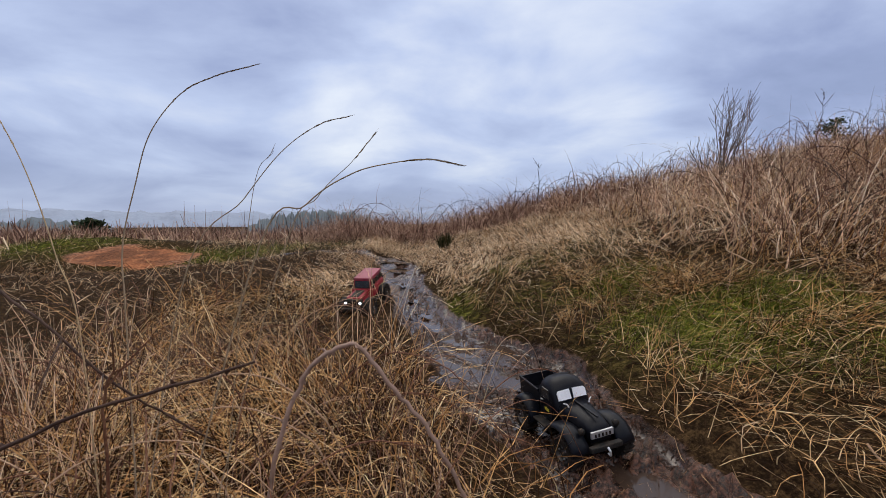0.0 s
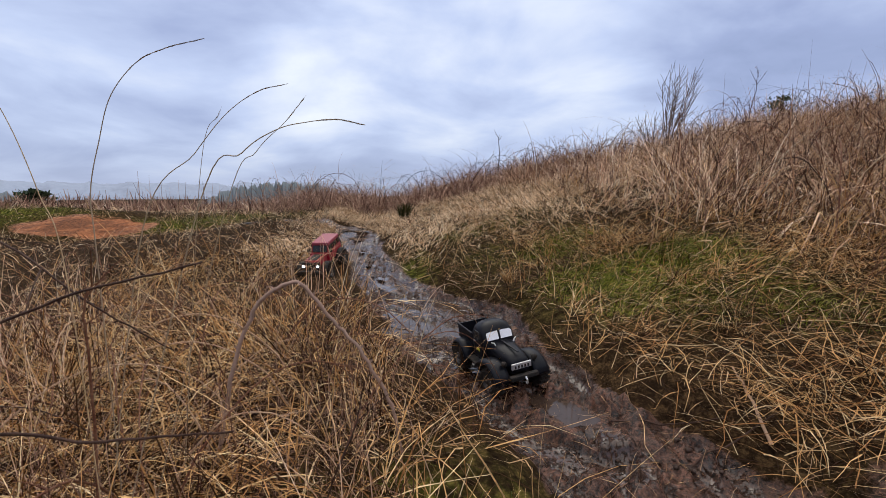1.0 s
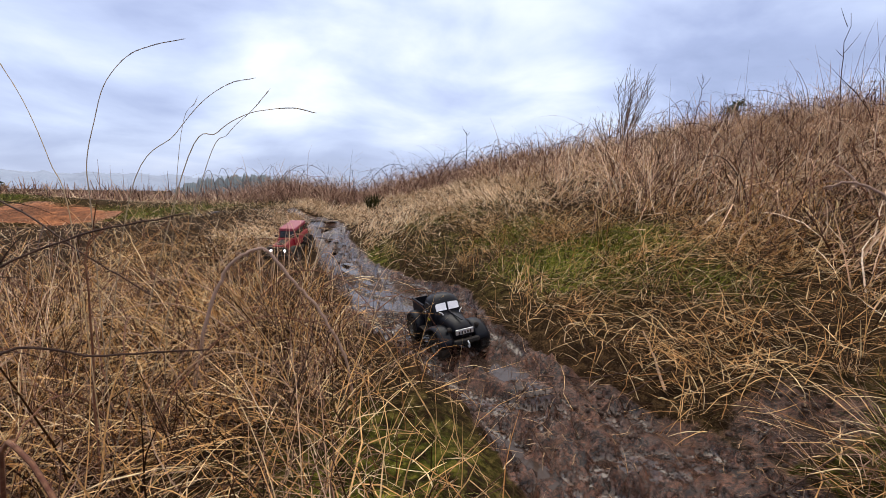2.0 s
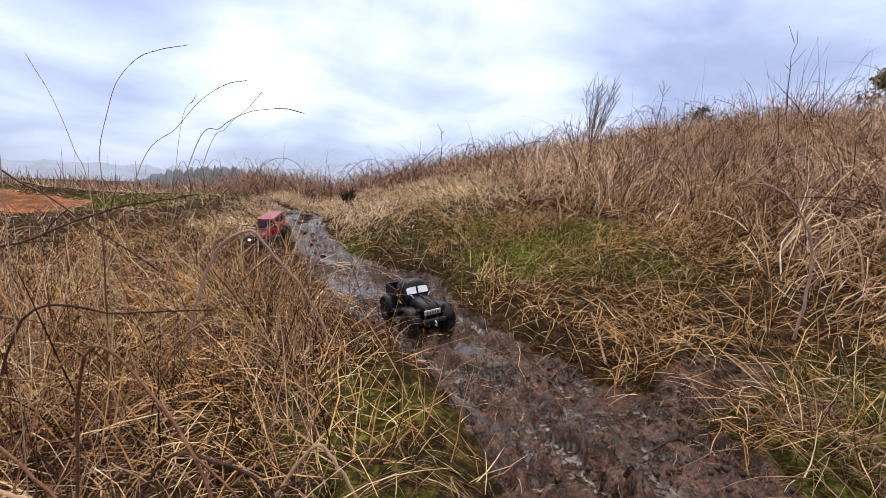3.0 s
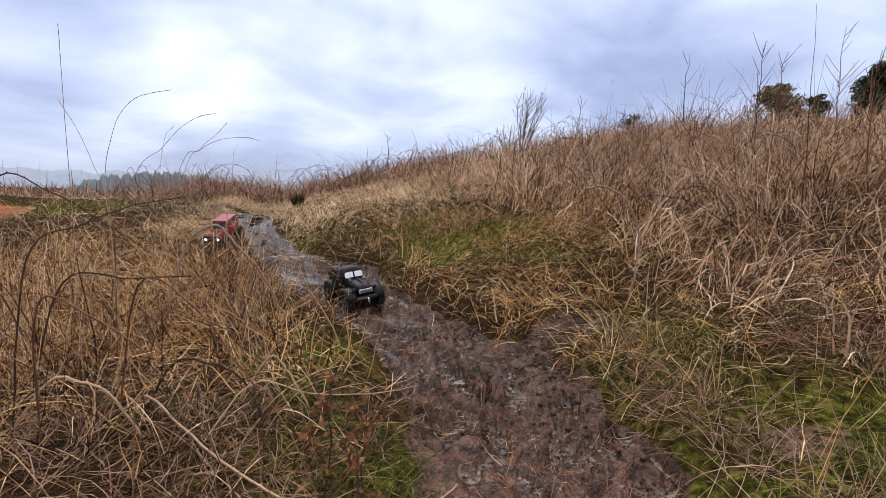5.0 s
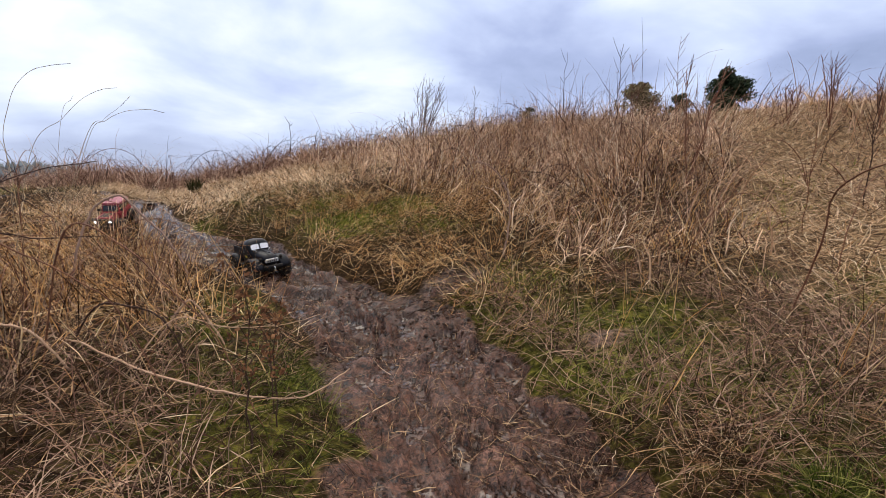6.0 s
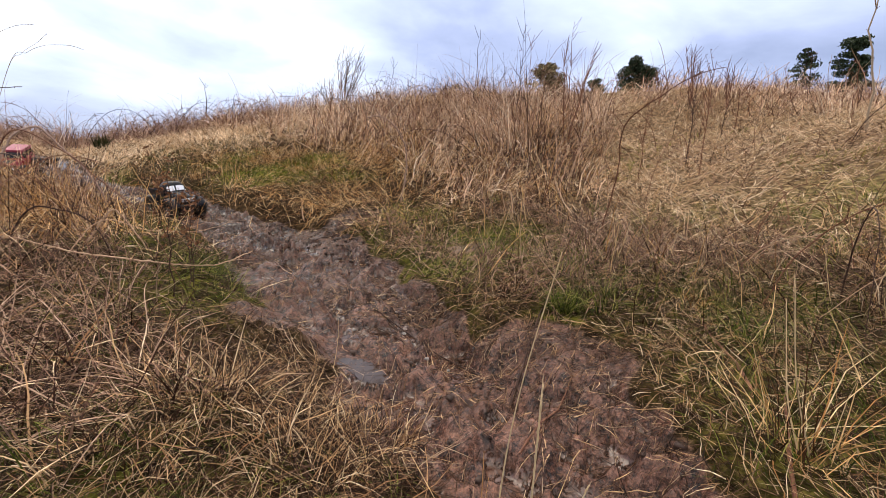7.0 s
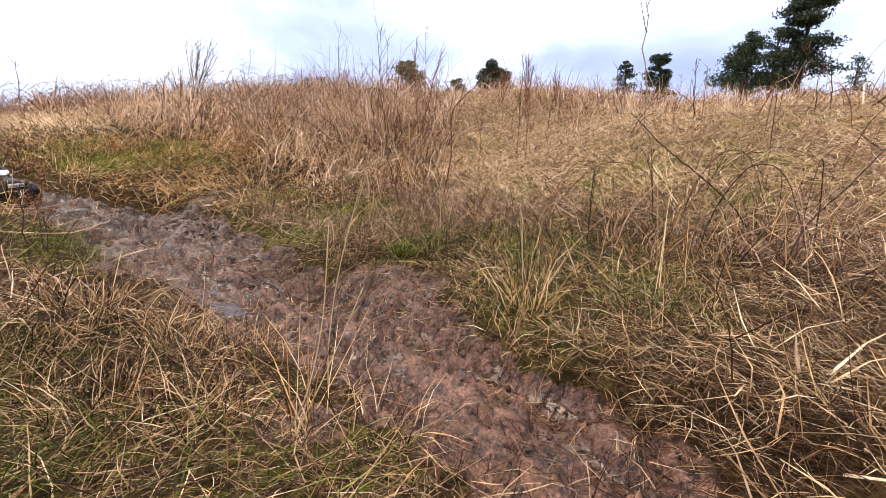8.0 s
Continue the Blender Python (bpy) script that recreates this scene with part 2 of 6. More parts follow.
# Distance haze is put into the pale blue base colour and its mottle.
M_HILL = plain_material("haze_tinted_hill", (0.30, 0.34, 0.43), 0.95, dirt=(0.22, 0.26, 0.33), scale=0.02, gloss=0.12)
# Woods greyed towards blue: haze is mixed into both tones.
M_HILL_NEAR = plain_material("haze_tinted_woods", (0.13, 0.15, 0.17), 0.95, dirt=(0.08, 0.095, 0.10), scale=0.12, gloss=0.12)
M_BLACK_PAINT = plain_material("black_body_paint", (0.005, 0.006, 0.010), 0.34, dirt=(0.03, 0.024, 0.02), scale=22, amount=0.25, gloss=0.14)
M_RED_PAINT = plain_material("red_body_paint", (0.27, 0.006, 0.02), 0.4, dirt=(0.1, 0.05, 0.035), scale=18, amount=0.25, gloss=0.3)
# Body red lifted to pink: the sky's reflection is put into the colour.
M_RED_ROOF = plain_material("red_roof_sky_sheen", (0.26, 0.03, 0.055), 0.4, dirt=(0.2, 0.06, 0.07), scale=18, amount=0.4, gloss=0.35)
M_BLACK_PLASTIC = plain_material("black_plastic", (0.018, 0.018, 0.018), 0.55, dirt=(0.12, 0.08, 0.055), scale=30, amount=0.35, gloss=0.12)
M_TYRE = plain_material("muddy_rubber", (0.017, 0.016, 0.015), 0.7, dirt=(0.11, 0.07, 0.048), scale=35, bump=0.4, amount=0.35, gloss=0.08)
M_RIM = plain_material("dark_wheel_rim", (0.05, 0.05, 0.05), 0.4, metal=0.6, dirt=(0.12, 0.08, 0.055), scale=40, amount=0.6)
M_SILVER = plain_material("dull_silver", (0.62, 0.62, 0.64), 0.35, metal=0.7, dirt=(0.25, 0.2, 0.17), scale=40, amount=0.3)
M_WHITE_PANE = plain_material("pale_window_pane", (0.82, 0.82, 0.86), 0.25, dirt=(0.6, 0.58, 0.58), scale=15, amount=0.35)
M_DARK_GLASS = plain_material("dark_window", (0.012, 0.013, 0.015), 0.08, dirt=(0.06, 0.05, 0.045), scale=20, amount=0.25)
M_YELLOW = plain_material("yellow_sticker", (0.5, 0.42, 0.04), 0.45, scale=30)
M_LED = plain_material("white_led", (0.75, 0.85, 1.0), 0.2, emit=9.0)
M_CLOD = plain_material("wet_mud_clods", (0.06, 0.034, 0.024), 0.35, dirt=(0.02, 0.011, 0.008), scale=18, amount=0.8, gloss=0.22)
M_STONE = plain_material("grey_stone", (0.3, 0.28, 0.26), 0.8, dirt=(0.12, 0.08, 0.06), scale=25, bump=0.5, gloss=0.12)


# ---- the lie of the land ----
TABLES = np.random.default_rng(11).random((6, 128, 128))


def grain(x, y, seed=0):
    """Smooth noise in the plan, from 0 to 1."""
    T = TABLES[seed % 6]
    x, y = np.asarray(x, float) + 17.3 * seed, np.asarray(y, float) + 5.1 * seed
    i, j = np.floor(x).astype(int), np.floor(y).astype(int)
    u, v = x - i, y - j
    u, v = u * u * (3 - 2 * u), v * v * (3 - 2 * v)
    i0, i1, j0, j1 = i % 128, (i + 1) % 128, j % 128, (j + 1) % 128
    return (T[i0, j0] * (1 - u) + T[i1, j0] * u) * (1 - v) + (T[i0, j1] * (1 - u) + T[i1, j1] * u) * v


def fbm(x, y, f, octaves=4, seed=0):
    s, a, total = 0.0, 1.0, 0.0
    for k in range(octaves):
        s, total = s + a * grain(x * f, y * f, seed + k), total + a
        a, f = a * 0.55, f * 2.03
    return s / total


def ease(v, lo, hi):
    t = np.clip((np.asarray(v, float) - lo) / (hi - lo), 0, 1)
    return t * t * (3 - 2 * t)


# the muddy trail: y, middle x, half width, height
TRAIL = np.array([(-6.0, 0.10, 0.30, -0.34), (-3.2, 0.42, 0.28, -0.27), (-2.4, 0.70, 0.22, -0.26), (-1.9, 0.84, 0.25, -0.255), (-1.2, 0.87, 0.25, -0.245), (-0.7, 0.93, 0.28, -0.22),
                  (-0.2, 0.95, 0.36, -0.19), (0.4, 0.98, 0.38, -0.15), (1.1, 0.88, 0.32, -0.11), (1.5, 0.62, 0.28, -0.085), (1.9, 0.47, 0.30, -0.06), (2.4, 0.36, 0.36, -0.03),
                  (2.9, 0.16, 0.27, 0.005), (3.5, -0.12, 0.18, 0.055), (4.7, -0.41, 0.17, 0.145), (5.7, -0.55, 0.22, 0.215), (6.3, -1.0, 0.27, 0.26), (6.7, -2.2, 0.25, 0.28), (7.2, -4.5, 0.2, 0.2)])
# where the slopes begin
FOOT = np.array([(-60, 0.2), (-6, 0.2), (-2.4, 0.62), (-1.2, 0.84), (0.4, 1.0), (1.1, 0.9), (1.9, 0.47), (2.9, 0.16), (4.7, -0.41), (6.0, -0.55), (60, -0.6)])
# puddles: x, y, half length, half width, turn in degrees
PUDDLES = [(0.68, 1.50, 0.20, 0.075, 120), (0.20, 2.44, 0.34, 0.14, 140), (0.12, 2.72, 0.20, 0.06, 122), (-0.08, 3.3, 0.2, 0.05, 112), (-0.3, 4.2, 0.25, 0.06, 105), (0.54, 1.8, 0.13, 0.045, 112), (0.46, 2.14, 0.22, 0.09, 120), (-0.04, 2.36, 0.2, 0.11, 160), (0.36, 2.70, 0.2, 0.09, 100), (0.08, 2.95, 0.12, 0.05, 120), (0.72, -1.12, 0.1, 0.04, 100), (1.6, 0.74, 0.12, 0.05, 20),
           (-0.42, 4.75, 0.30, 0.08, 105), (-0.55, 5.45, 0.30, 0.11, 110), (-0.75, 6.05, 0.28, 0.1, 140), (0.64, 0.85, 0.16, 0.035, 110), (-0.18, 3.7, 0.20, 0.05, 115)]


def base_height(x, y):
    """The land with no mud relief and no puddles."""
    tz = np.interp(y, np.append(TRAIL[:, 0], (9.5, 14, 45, 200)), np.append(TRAIL[:-1, 3], (0.3, 0.36, 0.36, -1.2, -11)))
    hw = np.interp(y, TRAIL[:, 0], TRAIL[:, 2])
    s = x - np.interp(y, FOOT[:, 0], FOOT[:, 1])
    u, v = np.maximum(s - hw, 0), np.maximum(-s - hw, 0)
    g = ease(y, 0.2, 2.4)
    rise = (0.15 + 0.10 * g) * np.minimum(u, 1.8) + (0.25 - 0.03 * ease(y, 1.5, 4)) * np.clip(u - 1.8, 0, 6.2) + 0.12 * np.clip(u - 8, 0, 36)
    rise = rise * (1 - 0.75 * ease(y, 14, 60)) + 0.06 * ease(u, 0, 0.22) * ease(6 - y, 0, 2)
    dip = 0.085 * ease(v, 0, 0.25) - 0.065 * np.clip(v - 0.9, 0, 4.5) - 0.006 * np.clip(v - 6, 0, 25) - 0.035 * np.clip(v - 30, 0, 300)
    z = tz + rise + dip
    # hollow with standing water, and the bare red mound beyond it
    z = z - 0.26 * np.exp(-(((x + 4.2) / 1.3) ** 2 + ((y - 6.7) / 0.6) ** 2))
    z = z + 0.26 * np.exp(-(((x + 6.6) / 2.0) ** 2 + ((y - 8.9) / 1.2) ** 2))
    # a dip in the straw where the red car stands
    z = z - 0.045 * np.exp(-(((x + 0.64) / 0.4) ** 2 + ((y - 3.5) / 0.45) ** 2))
    # grassy hummock beside the trail near its end
    z = z + 0.085 * np.exp(-(((x - 0.20) / 0.23) ** 2 + ((y + 1.42) / 0.2) ** 2)) + 0.05 * np.exp(-(((x - 0.52) / 0.14) ** 2 + ((y + 0.9) / 0.15) ** 2))
    rough = ease(np.hypot(x, y), 60, 10)
    z = z + rough * (0.10 * (fbm(x, y, 0.9, 3, 1) - 0.5) + 0.30 * (fbm(x, y, 0.22, 2, 3) - 0.5) * ease(np.abs(s), 1.5, 6))
    return z


def mudness(x, y):
    s = x - np.interp(y, TRAIL[:, 0], TRAIL[:, 1])
    hw = np.interp(y, TRAIL[:, 0], TRAIL[:, 2])
    wob = (0.16 + 0.16 * ease(0.6 - y, 0, 1)) * (fbm(x, y, 3.0, 3, 2) - 0.5) + 0.14 * ease(0.6 - y, 0, 1) * (fbm(x, y, 9.0, 2, 1) - 0.5)
    m = ease(hw + 0.06 + wob - np.abs(s), -0.05, 0.09) * ease(y, -8, -6) * ease(7.4 - y, 0, 0.4)
    side = np.exp(-(((x - 1.6) / 0.34) ** 2 + ((y - 0.78) / 0.2) ** 2) ** 2) + np.exp(-(((x - 1.75) / 0.3) ** 2 + ((y + 0.35) / 0.12) ** 2) ** 2) + 0.9 * np.exp(-(((x - 1.22) / 0.2) ** 2 + ((y + 1.45) / 0.35) ** 2) ** 2)
    return np.maximum(m, np.clip(side * (0.58 + wob * 4), 0, 1))


RING = np.linspace(0, math.tau, 24, endpoint=False)


def puddle_level(px, py, a, b, turn):
    c, q = math.cos(radians(turn)), math.sin(radians(turn))
    u, v = a * np.cos(RING), b * np.sin(RING)
    return float(np.percentile(base_height(px + u * c - v * q, py + u * q + v * c), 30)) - 0.008


PUDDLE_LEVEL = [puddle_level(*p) for p in PUDDLES]


def basin(x, y, px, py, a, b, turn):
    """0 in a puddle's middle, about 1 at its ragged shore."""
    c, q = math.cos(radians(turn)), math.sin(radians(turn))
    return np.hypot(((x - px) * c + (y - py) * q) / a, (-(x - px) * q + (y - py) * c) / b) + 1.3 * (fbm(x, y, 12.0, 3, 3) - 0.5)


WETNESS = np.array([(-6, 0.42), (-2.0, 0.43), (-0.6, 0.45), (0.3, 0.48), (1.2, 0.51), (1.8, 0.57), (2.4, 0.64), (3.2, 0.62), (4.2, 0.58), (6.5, 0.62)])


def wet_film(x, y, m):
    """Where water stands a few millimetres deep between the clods, in streaks along the trail."""
    s = x - np.interp(y, TRAIL[:, 0], TRAIL[:, 1])
    pool = fbm(s * 1.4 + 3.0, y * 0.9, 8.0, 5, 3)
    return ease(np.interp(y, WETNESS[:, 0], WETNESS[:, 1]) - pool, 0.0, 0.05) * ease(m, 0.55, 0.85)


def height(x, y):
    x, y = np.asarray(x, float), np.asarray(y, float)
    z = base_height(x, y)
    m = bare(x, y)
    s = x - np.interp(y, TRAIL[:, 0], TRAIL[:, 1])
    near = ease(np.hypot(x - 0.5, y), 9, 5)
    rut = np.exp(-((np.abs(s + 0.02 * np.sin(y * 2.1)) - 0.13) / 0.045) ** 2)
    clod = np.abs(fbm(x, y, 6.0, 3, 4) - 0.5) * 0.11 + (np.abs(fbm(x, y, 16.0, 3, 2) - 0.5) * 0.13 + (fbm(x, y, 34.0, 2, 5) - 0.5) * 0.02) * ease(fbm(x, y, 2.3, 2, 1), 0.35, 0.62) * (0.6 + 0.4 * ease(y, -0.6, 0.9))
    tread = 0.006 * np.sin(y * 150 + 6 * np.sin(s * 25)) * rut
    wet = wet_film(x, y, m)
    z = z + m * near * ((1.6 * clod + tread) * (1 - 0.85 * wet) - 0.035 - 0.03 * rut * (1 - wet) - 0.006 * wet) + (1 - m) * near * 0.05 * (fbm(x, y, 5.0, 3, 0) - 0.4)
    for (px, py, a, b, turn), level in zip(PUDDLES, PUDDLE_LEVEL):
        e = basin(x, y, px, py, a, b, turn)
        rim = 1 - ease(e, 1.35, 1.7)
        z = z * (1 - rim) + np.maximum(z, level + 0.003) * rim
        w = 1 - ease(e, 0.8, 1.15)
        z = z * (1 - w) + (level - 0.011 + 0.5 * np.clip(z - level, -0.02, 0.03)) * w
    return z


def greenness(x, y):
    g = 0.0
    for px, py, a, b, k in ((1.55, 2.45, 0.55, 0.45, 1.0), (1.1, 3.3, 0.6, 0.4, 0.4), (1.55, -0.7, 0.45, 0.7, 0.5), (1.45, -1.32, 0.12, 0.12, 1.0), (2.1, -0.3, 0.5, 0.4, 0.6), (0.25, -0.3, 0.35, 0.5, 0.8),
                            (0.15, 0.6, 0.35, 0.4, 0.7), (-0.2, -1.6, 0.45, 0.6, 0.6), (1.6, 0.35, 0.6, 0.4, 0.5), (0.3, -2.2, 0.3, 0.3, 0.5), (-7.6, 8.4, 1.5, 0.9, 0.9), (-3.5, 7.6, 1.6, 0.8, 0.6), (0.1, 3.6, 0.2, 0.5, 0.6),
                            (2.0, 1.8, 0.3, 0.3, 0.4), (3.5, -1.6, 1.2, 0.5, 0.4), (2.9, -0.9, 0.6, 0.3, 0.45), (4.5, -2.3, 0.8, 0.35, 0.4), (3.0, -2.5, 0.5, 0.3, 0.4), (1.75, -0.1, 0.4, 0.5, 0.45), (0.9, 4.4, 0.8, 0.6, 0.4), (1.5, -2.2, 0.5, 0.4, 0.6), (1.95, -1.7, 0.6, 0.5, 0.6), (1.75, -0.75, 0.5, 0.5, 0.7), (1.3, -0.2, 0.25, 0.4, 0.6), (-0.1, -2.0, 0.4, 0.3, 0.7)):
        g = np.maximum(g, k * np.exp(-(((x - px) / a) ** 2 + ((y - py) / b) ** 2)))
    return np.clip(g * (0.5 + 1.1 * fbm(x, y, 2.5, 3, 5)), 0, 1)


def redness(x, y):
    r = 0.85 * ease(-y, 0.5, 1.3) * (0.45 + 0.7 * (fbm(x, y, 1.8, 3, 4))) * ease(x, -1.0, 0.2) * ease(2 - x, 0, 1)
    r = np.maximum(r, 0.35 * ease(0.8 - y, 0, 1.2) * ease(x, -0.5, 0.3))
    return np.clip(r, 0, 1)


def bare(x, y):
    """Where bare soil shows: the trail, the red mound and a scraped hollow in the hummock."""
    m = mudness(x, y)
    m = np.maximum(m, np.exp(-(((x + 5.3) / 1.1) ** 2 + ((y - 7.75 + 0.3 * (x + 5.3)) / 0.8) ** 2 + 2.2 * (fbm(x, y, 1.3, 3, 2) - 0.42)) ** 2))
    m = np.maximum(m, 0.9 * np.exp(-(((x - 0.40) / 0.12) ** 2 + ((y + 2.02) / 0.13) ** 2) ** 2))
    m = np.maximum(m, 0.95 * np.exp(-(((x + 4.2) / 1.15) ** 2 + ((y - 6.6) / 0.5) ** 2) ** 2))
    return np.maximum(m, 0.8 * np.exp(-(((x - 0.5) / 0.13) ** 2 + ((y + 0.75) / 0.16) ** 2) ** 2))


def thicket(x, y):
    """Where the tall dead weeds and brambles stand."""
    edge = np.interp(y, (-0.8, 0.6, 2.0, 4.0, 7.0, 9.5), (2.5, 2.35, 2.25, 1.75, 2.0, 1.2))
    m = ease(x - edge + 0.5 * (fbm(x, y, 1.2, 2, 2) - 0.5), -0.1, 0.5) * ease(y + 0.75 - 0.73 * (x - 2.5) + 0.6 * (fbm(x, y, 0.8, 2, 1) - 0.5), -0.2, 0.5)
    back = ease(y - 8.2 - 0.5 * (fbm(x, y, 0.7, 2, 4) - 0.5), -0.2, 0.6) * ease(x, -3.4, -2.2)
    return np.maximum(m, back)


def quad_mesh(name, verts, quads, mat, smooth=True):
    me = bpy.data.meshes.new(name)
    me.vertices.add(len(verts))
    me.vertices.foreach_set("co", np.ascontiguousarray(verts, np.float32).ravel())
    me.loops.add(quads.size)
    me.loops.foreach_set("vertex_index", np.ascontiguousarray(quads, np.int32).ravel())
    me.polygons.add(len(quads))
    me.polygons.foreach_set("loop_start", np.arange(len(quads), dtype=np.int32) * 4)
    me.polygons.foreach_set("use_smooth", np.full(len(quads), smooth))
    me.update(calc_edges=True)
    me.materials.append(mat)
    return me


def spread(lo, hi, step, near_lo, near_hi, mid_lo, mid_hi, mid=0.115, grow=1.16):
    """Lines of a grid: fine within near, coarser outwards to lo and hi."""
    core = np.arange(near_lo, near_hi, step)
    right = list(np.arange(near_hi, mid_hi, mid))
    d = mid
    while right[-1] < hi:
        d *= grow
        right.append(right[-1] + d)
    left = list(np.arange(near_lo - mid, mid_lo, -mid))
    d = mid
    while left[-1] > lo:
        d *= grow
        left.append(left[-1] - d)
    return np.concatenate([left[::-1], core, right])


gx = spread(-2500, 2500, 0.0125, -0.35, 1.7, -8, 7)
gy = spread(-2500, 2500, 0.0125, -2.8, 3.2, -4.5, 11)
X, Y = np.meshgrid(gx, gy)
Z = height(X.ravel(), Y.ravel())
V = np.column_stack([X.ravel(), Y.ravel(), Z])
nx, ny = len(gx), len(gy)
idx = np.arange(nx * ny).reshape(ny, nx)
Q = np.stack([idx[:-1, :-1], idx[:-1, 1:], idx[1:, 1:], idx[1:, :-1]], -1).reshape(-1, 4)
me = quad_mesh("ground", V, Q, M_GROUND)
zone = np.ones((len(V), 4), np.float32)
zone[:, 0], zone[:, 1], zone[:, 2] = bare(V[:, 0], V[:, 1]), greenness(V[:, 0], V[:, 1]), redness(V[:, 0], V[:, 1])
zone[:, 3] = np.exp(-(((V[:, 0] + 5.2) / 1.5) ** 2 + ((V[:, 1] - 7.7) / 1.3) ** 2) ** 2)
me.attributes.new("zone", "FLOAT_COLOR", "POINT").data.foreach_set("color", zone.ravel())
B = bare(V[:, 0], V[:, 1])
me.attributes.new("film", "FLOAT", "POINT").data.foreach_set("value", wet_film(V[:, 0], V[:, 1], B).astype(np.float32))
# ground in the thicket keeps the dark thatch, which paints in its shade
me.attributes.new("open_slope", "FLOAT", "POINT").data.foreach_set("value", (ease(V[:, 0], 2.2, 3.6) * (1 - 0.9 * thicket(V[:, 0], V[:, 1]))).astype(np.float32))
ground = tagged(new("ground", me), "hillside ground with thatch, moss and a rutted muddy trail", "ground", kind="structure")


def at(x, y, up=0.0):
    return (x, y, float(height(np.array([x]), np.array([y]))[0]) + up)


def sheet(name, x, y, a, b, turn, z, mat, label):
    """A flat, ragged sheet of water."""
    bm = bmesh.new()
    n = 40
    ring = []
    for k in range(n):
        t = k * math.tau / n
        r = 1.18 + 0.1 * math.sin(3 * t + x * 7) + 0.05 * math.sin(7 * t + y * 5)
        c, q = math.cos(radians(turn)), math.sin(radians(turn))
        u, v = a * r * math.cos(t), b * r * math.sin(t)
        ring.append(bm.verts.new((x + u * c - v * q, y + u * q + v * c, z)))
    bm.faces.new(ring)
    me = bpy.data.meshes.new(name)
    bm.to_mesh(me)
    bm.free()
    me.materials.append(mat)
    return tagged(new(name, me), label, "puddle", kind="structure")


def puddle(px, py, a, b, turn, level):
    """Level water, cut out along the shore of its basin."""
    step = 0.015
    R = 1.9 * max(a, b)
    xs, ys = np.arange(px - R, px + R, step), np.arange(py - R, py + R, step)
    X, Y = np.meshgrid(xs, ys)
    wet = (basin(X, Y, px, py, a, b, turn) < 1.3)
    V = np.column_stack([X.ravel(), Y.ravel(), np.full(X.size, level)])
    idx = np.arange(X.size).reshape(X.shape)
    Q = np.stack([idx[:-1, :-1], idx[:-1, 1:], idx[1:, 1:], idx[1:, :-1]], -1).reshape(-1, 4)
    Q = Q[(wet[:-1, :-1] & wet[:-1, 1:] & wet[1:, 1:] & wet[1:, :-1]).ravel()]
    used, Q = np.unique(Q, return_inverse=True)
    me = quad_mesh("water", V[used], Q.reshape(-1, 4), M_WATER)
    return tagged(new("water", me), "shallow brown puddle lying in the muddy trail", "puddle", kind="structure")


for p, level in zip(PUDDLES, PUDDLE_LEVEL):
    puddle(*p, level)
sheet("water", -4.2, 6.65, 0.8, 0.3, 5, at(-4.2, 6.65)[2] + 0.06, M_WATER, "brown standing water in a hollow below a red bank")


# ---- far country ----
def ridge(name, mat, label, az0, az1, r0, r1, low, tops, seed):
    """A long far hill, from azimuth az0 to az1 in degrees right of north, with a rounded back."""
    n, rows = 260, 7
    a = np.radians(np.linspace(az0, az1, n))
    k = np.linspace(0, 1, n)
    crest = low + (np.interp(k, np.linspace(0, 1, len(tops)), tops) - low) * (0.8 + 0.4 * fbm(k * 70, k * 0 + 3, 0.8, 4, seed))
    V = []
    for j in range(rows):
        f = j / (rows - 1)
        r = r0 + (r1 - r0) * f
        V.append(np.column_stack([np.sin(a) * r, np.cos(a) * r, low + (crest - low) * math.sin(math.pi * f)]))
    idx = np.arange(n * rows).reshape(rows, n)
    Q = np.stack([idx[:-1, :-1], idx[:-1, 1:], idx[1:, 1:], idx[1:, :-1]], -1).reshape(-1, 4)
    return tagged(new(name, quad_mesh(name, np.vstack(V), Q, mat)), label, "hill", kind="structure")


# air haze over the far hills is carried by the material's colour
ridge("backdrop", M_HILL, "hazy hills on the horizon, pale blue haze in their colour", -75, 15, 1500, 2100, -60, [22, 30, 20, 34, 26, 40, 30, 20], 1)
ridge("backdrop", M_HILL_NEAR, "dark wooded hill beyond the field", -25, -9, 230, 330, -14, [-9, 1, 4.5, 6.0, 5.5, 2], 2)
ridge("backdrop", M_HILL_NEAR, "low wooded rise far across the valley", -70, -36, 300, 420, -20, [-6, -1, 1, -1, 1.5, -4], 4)


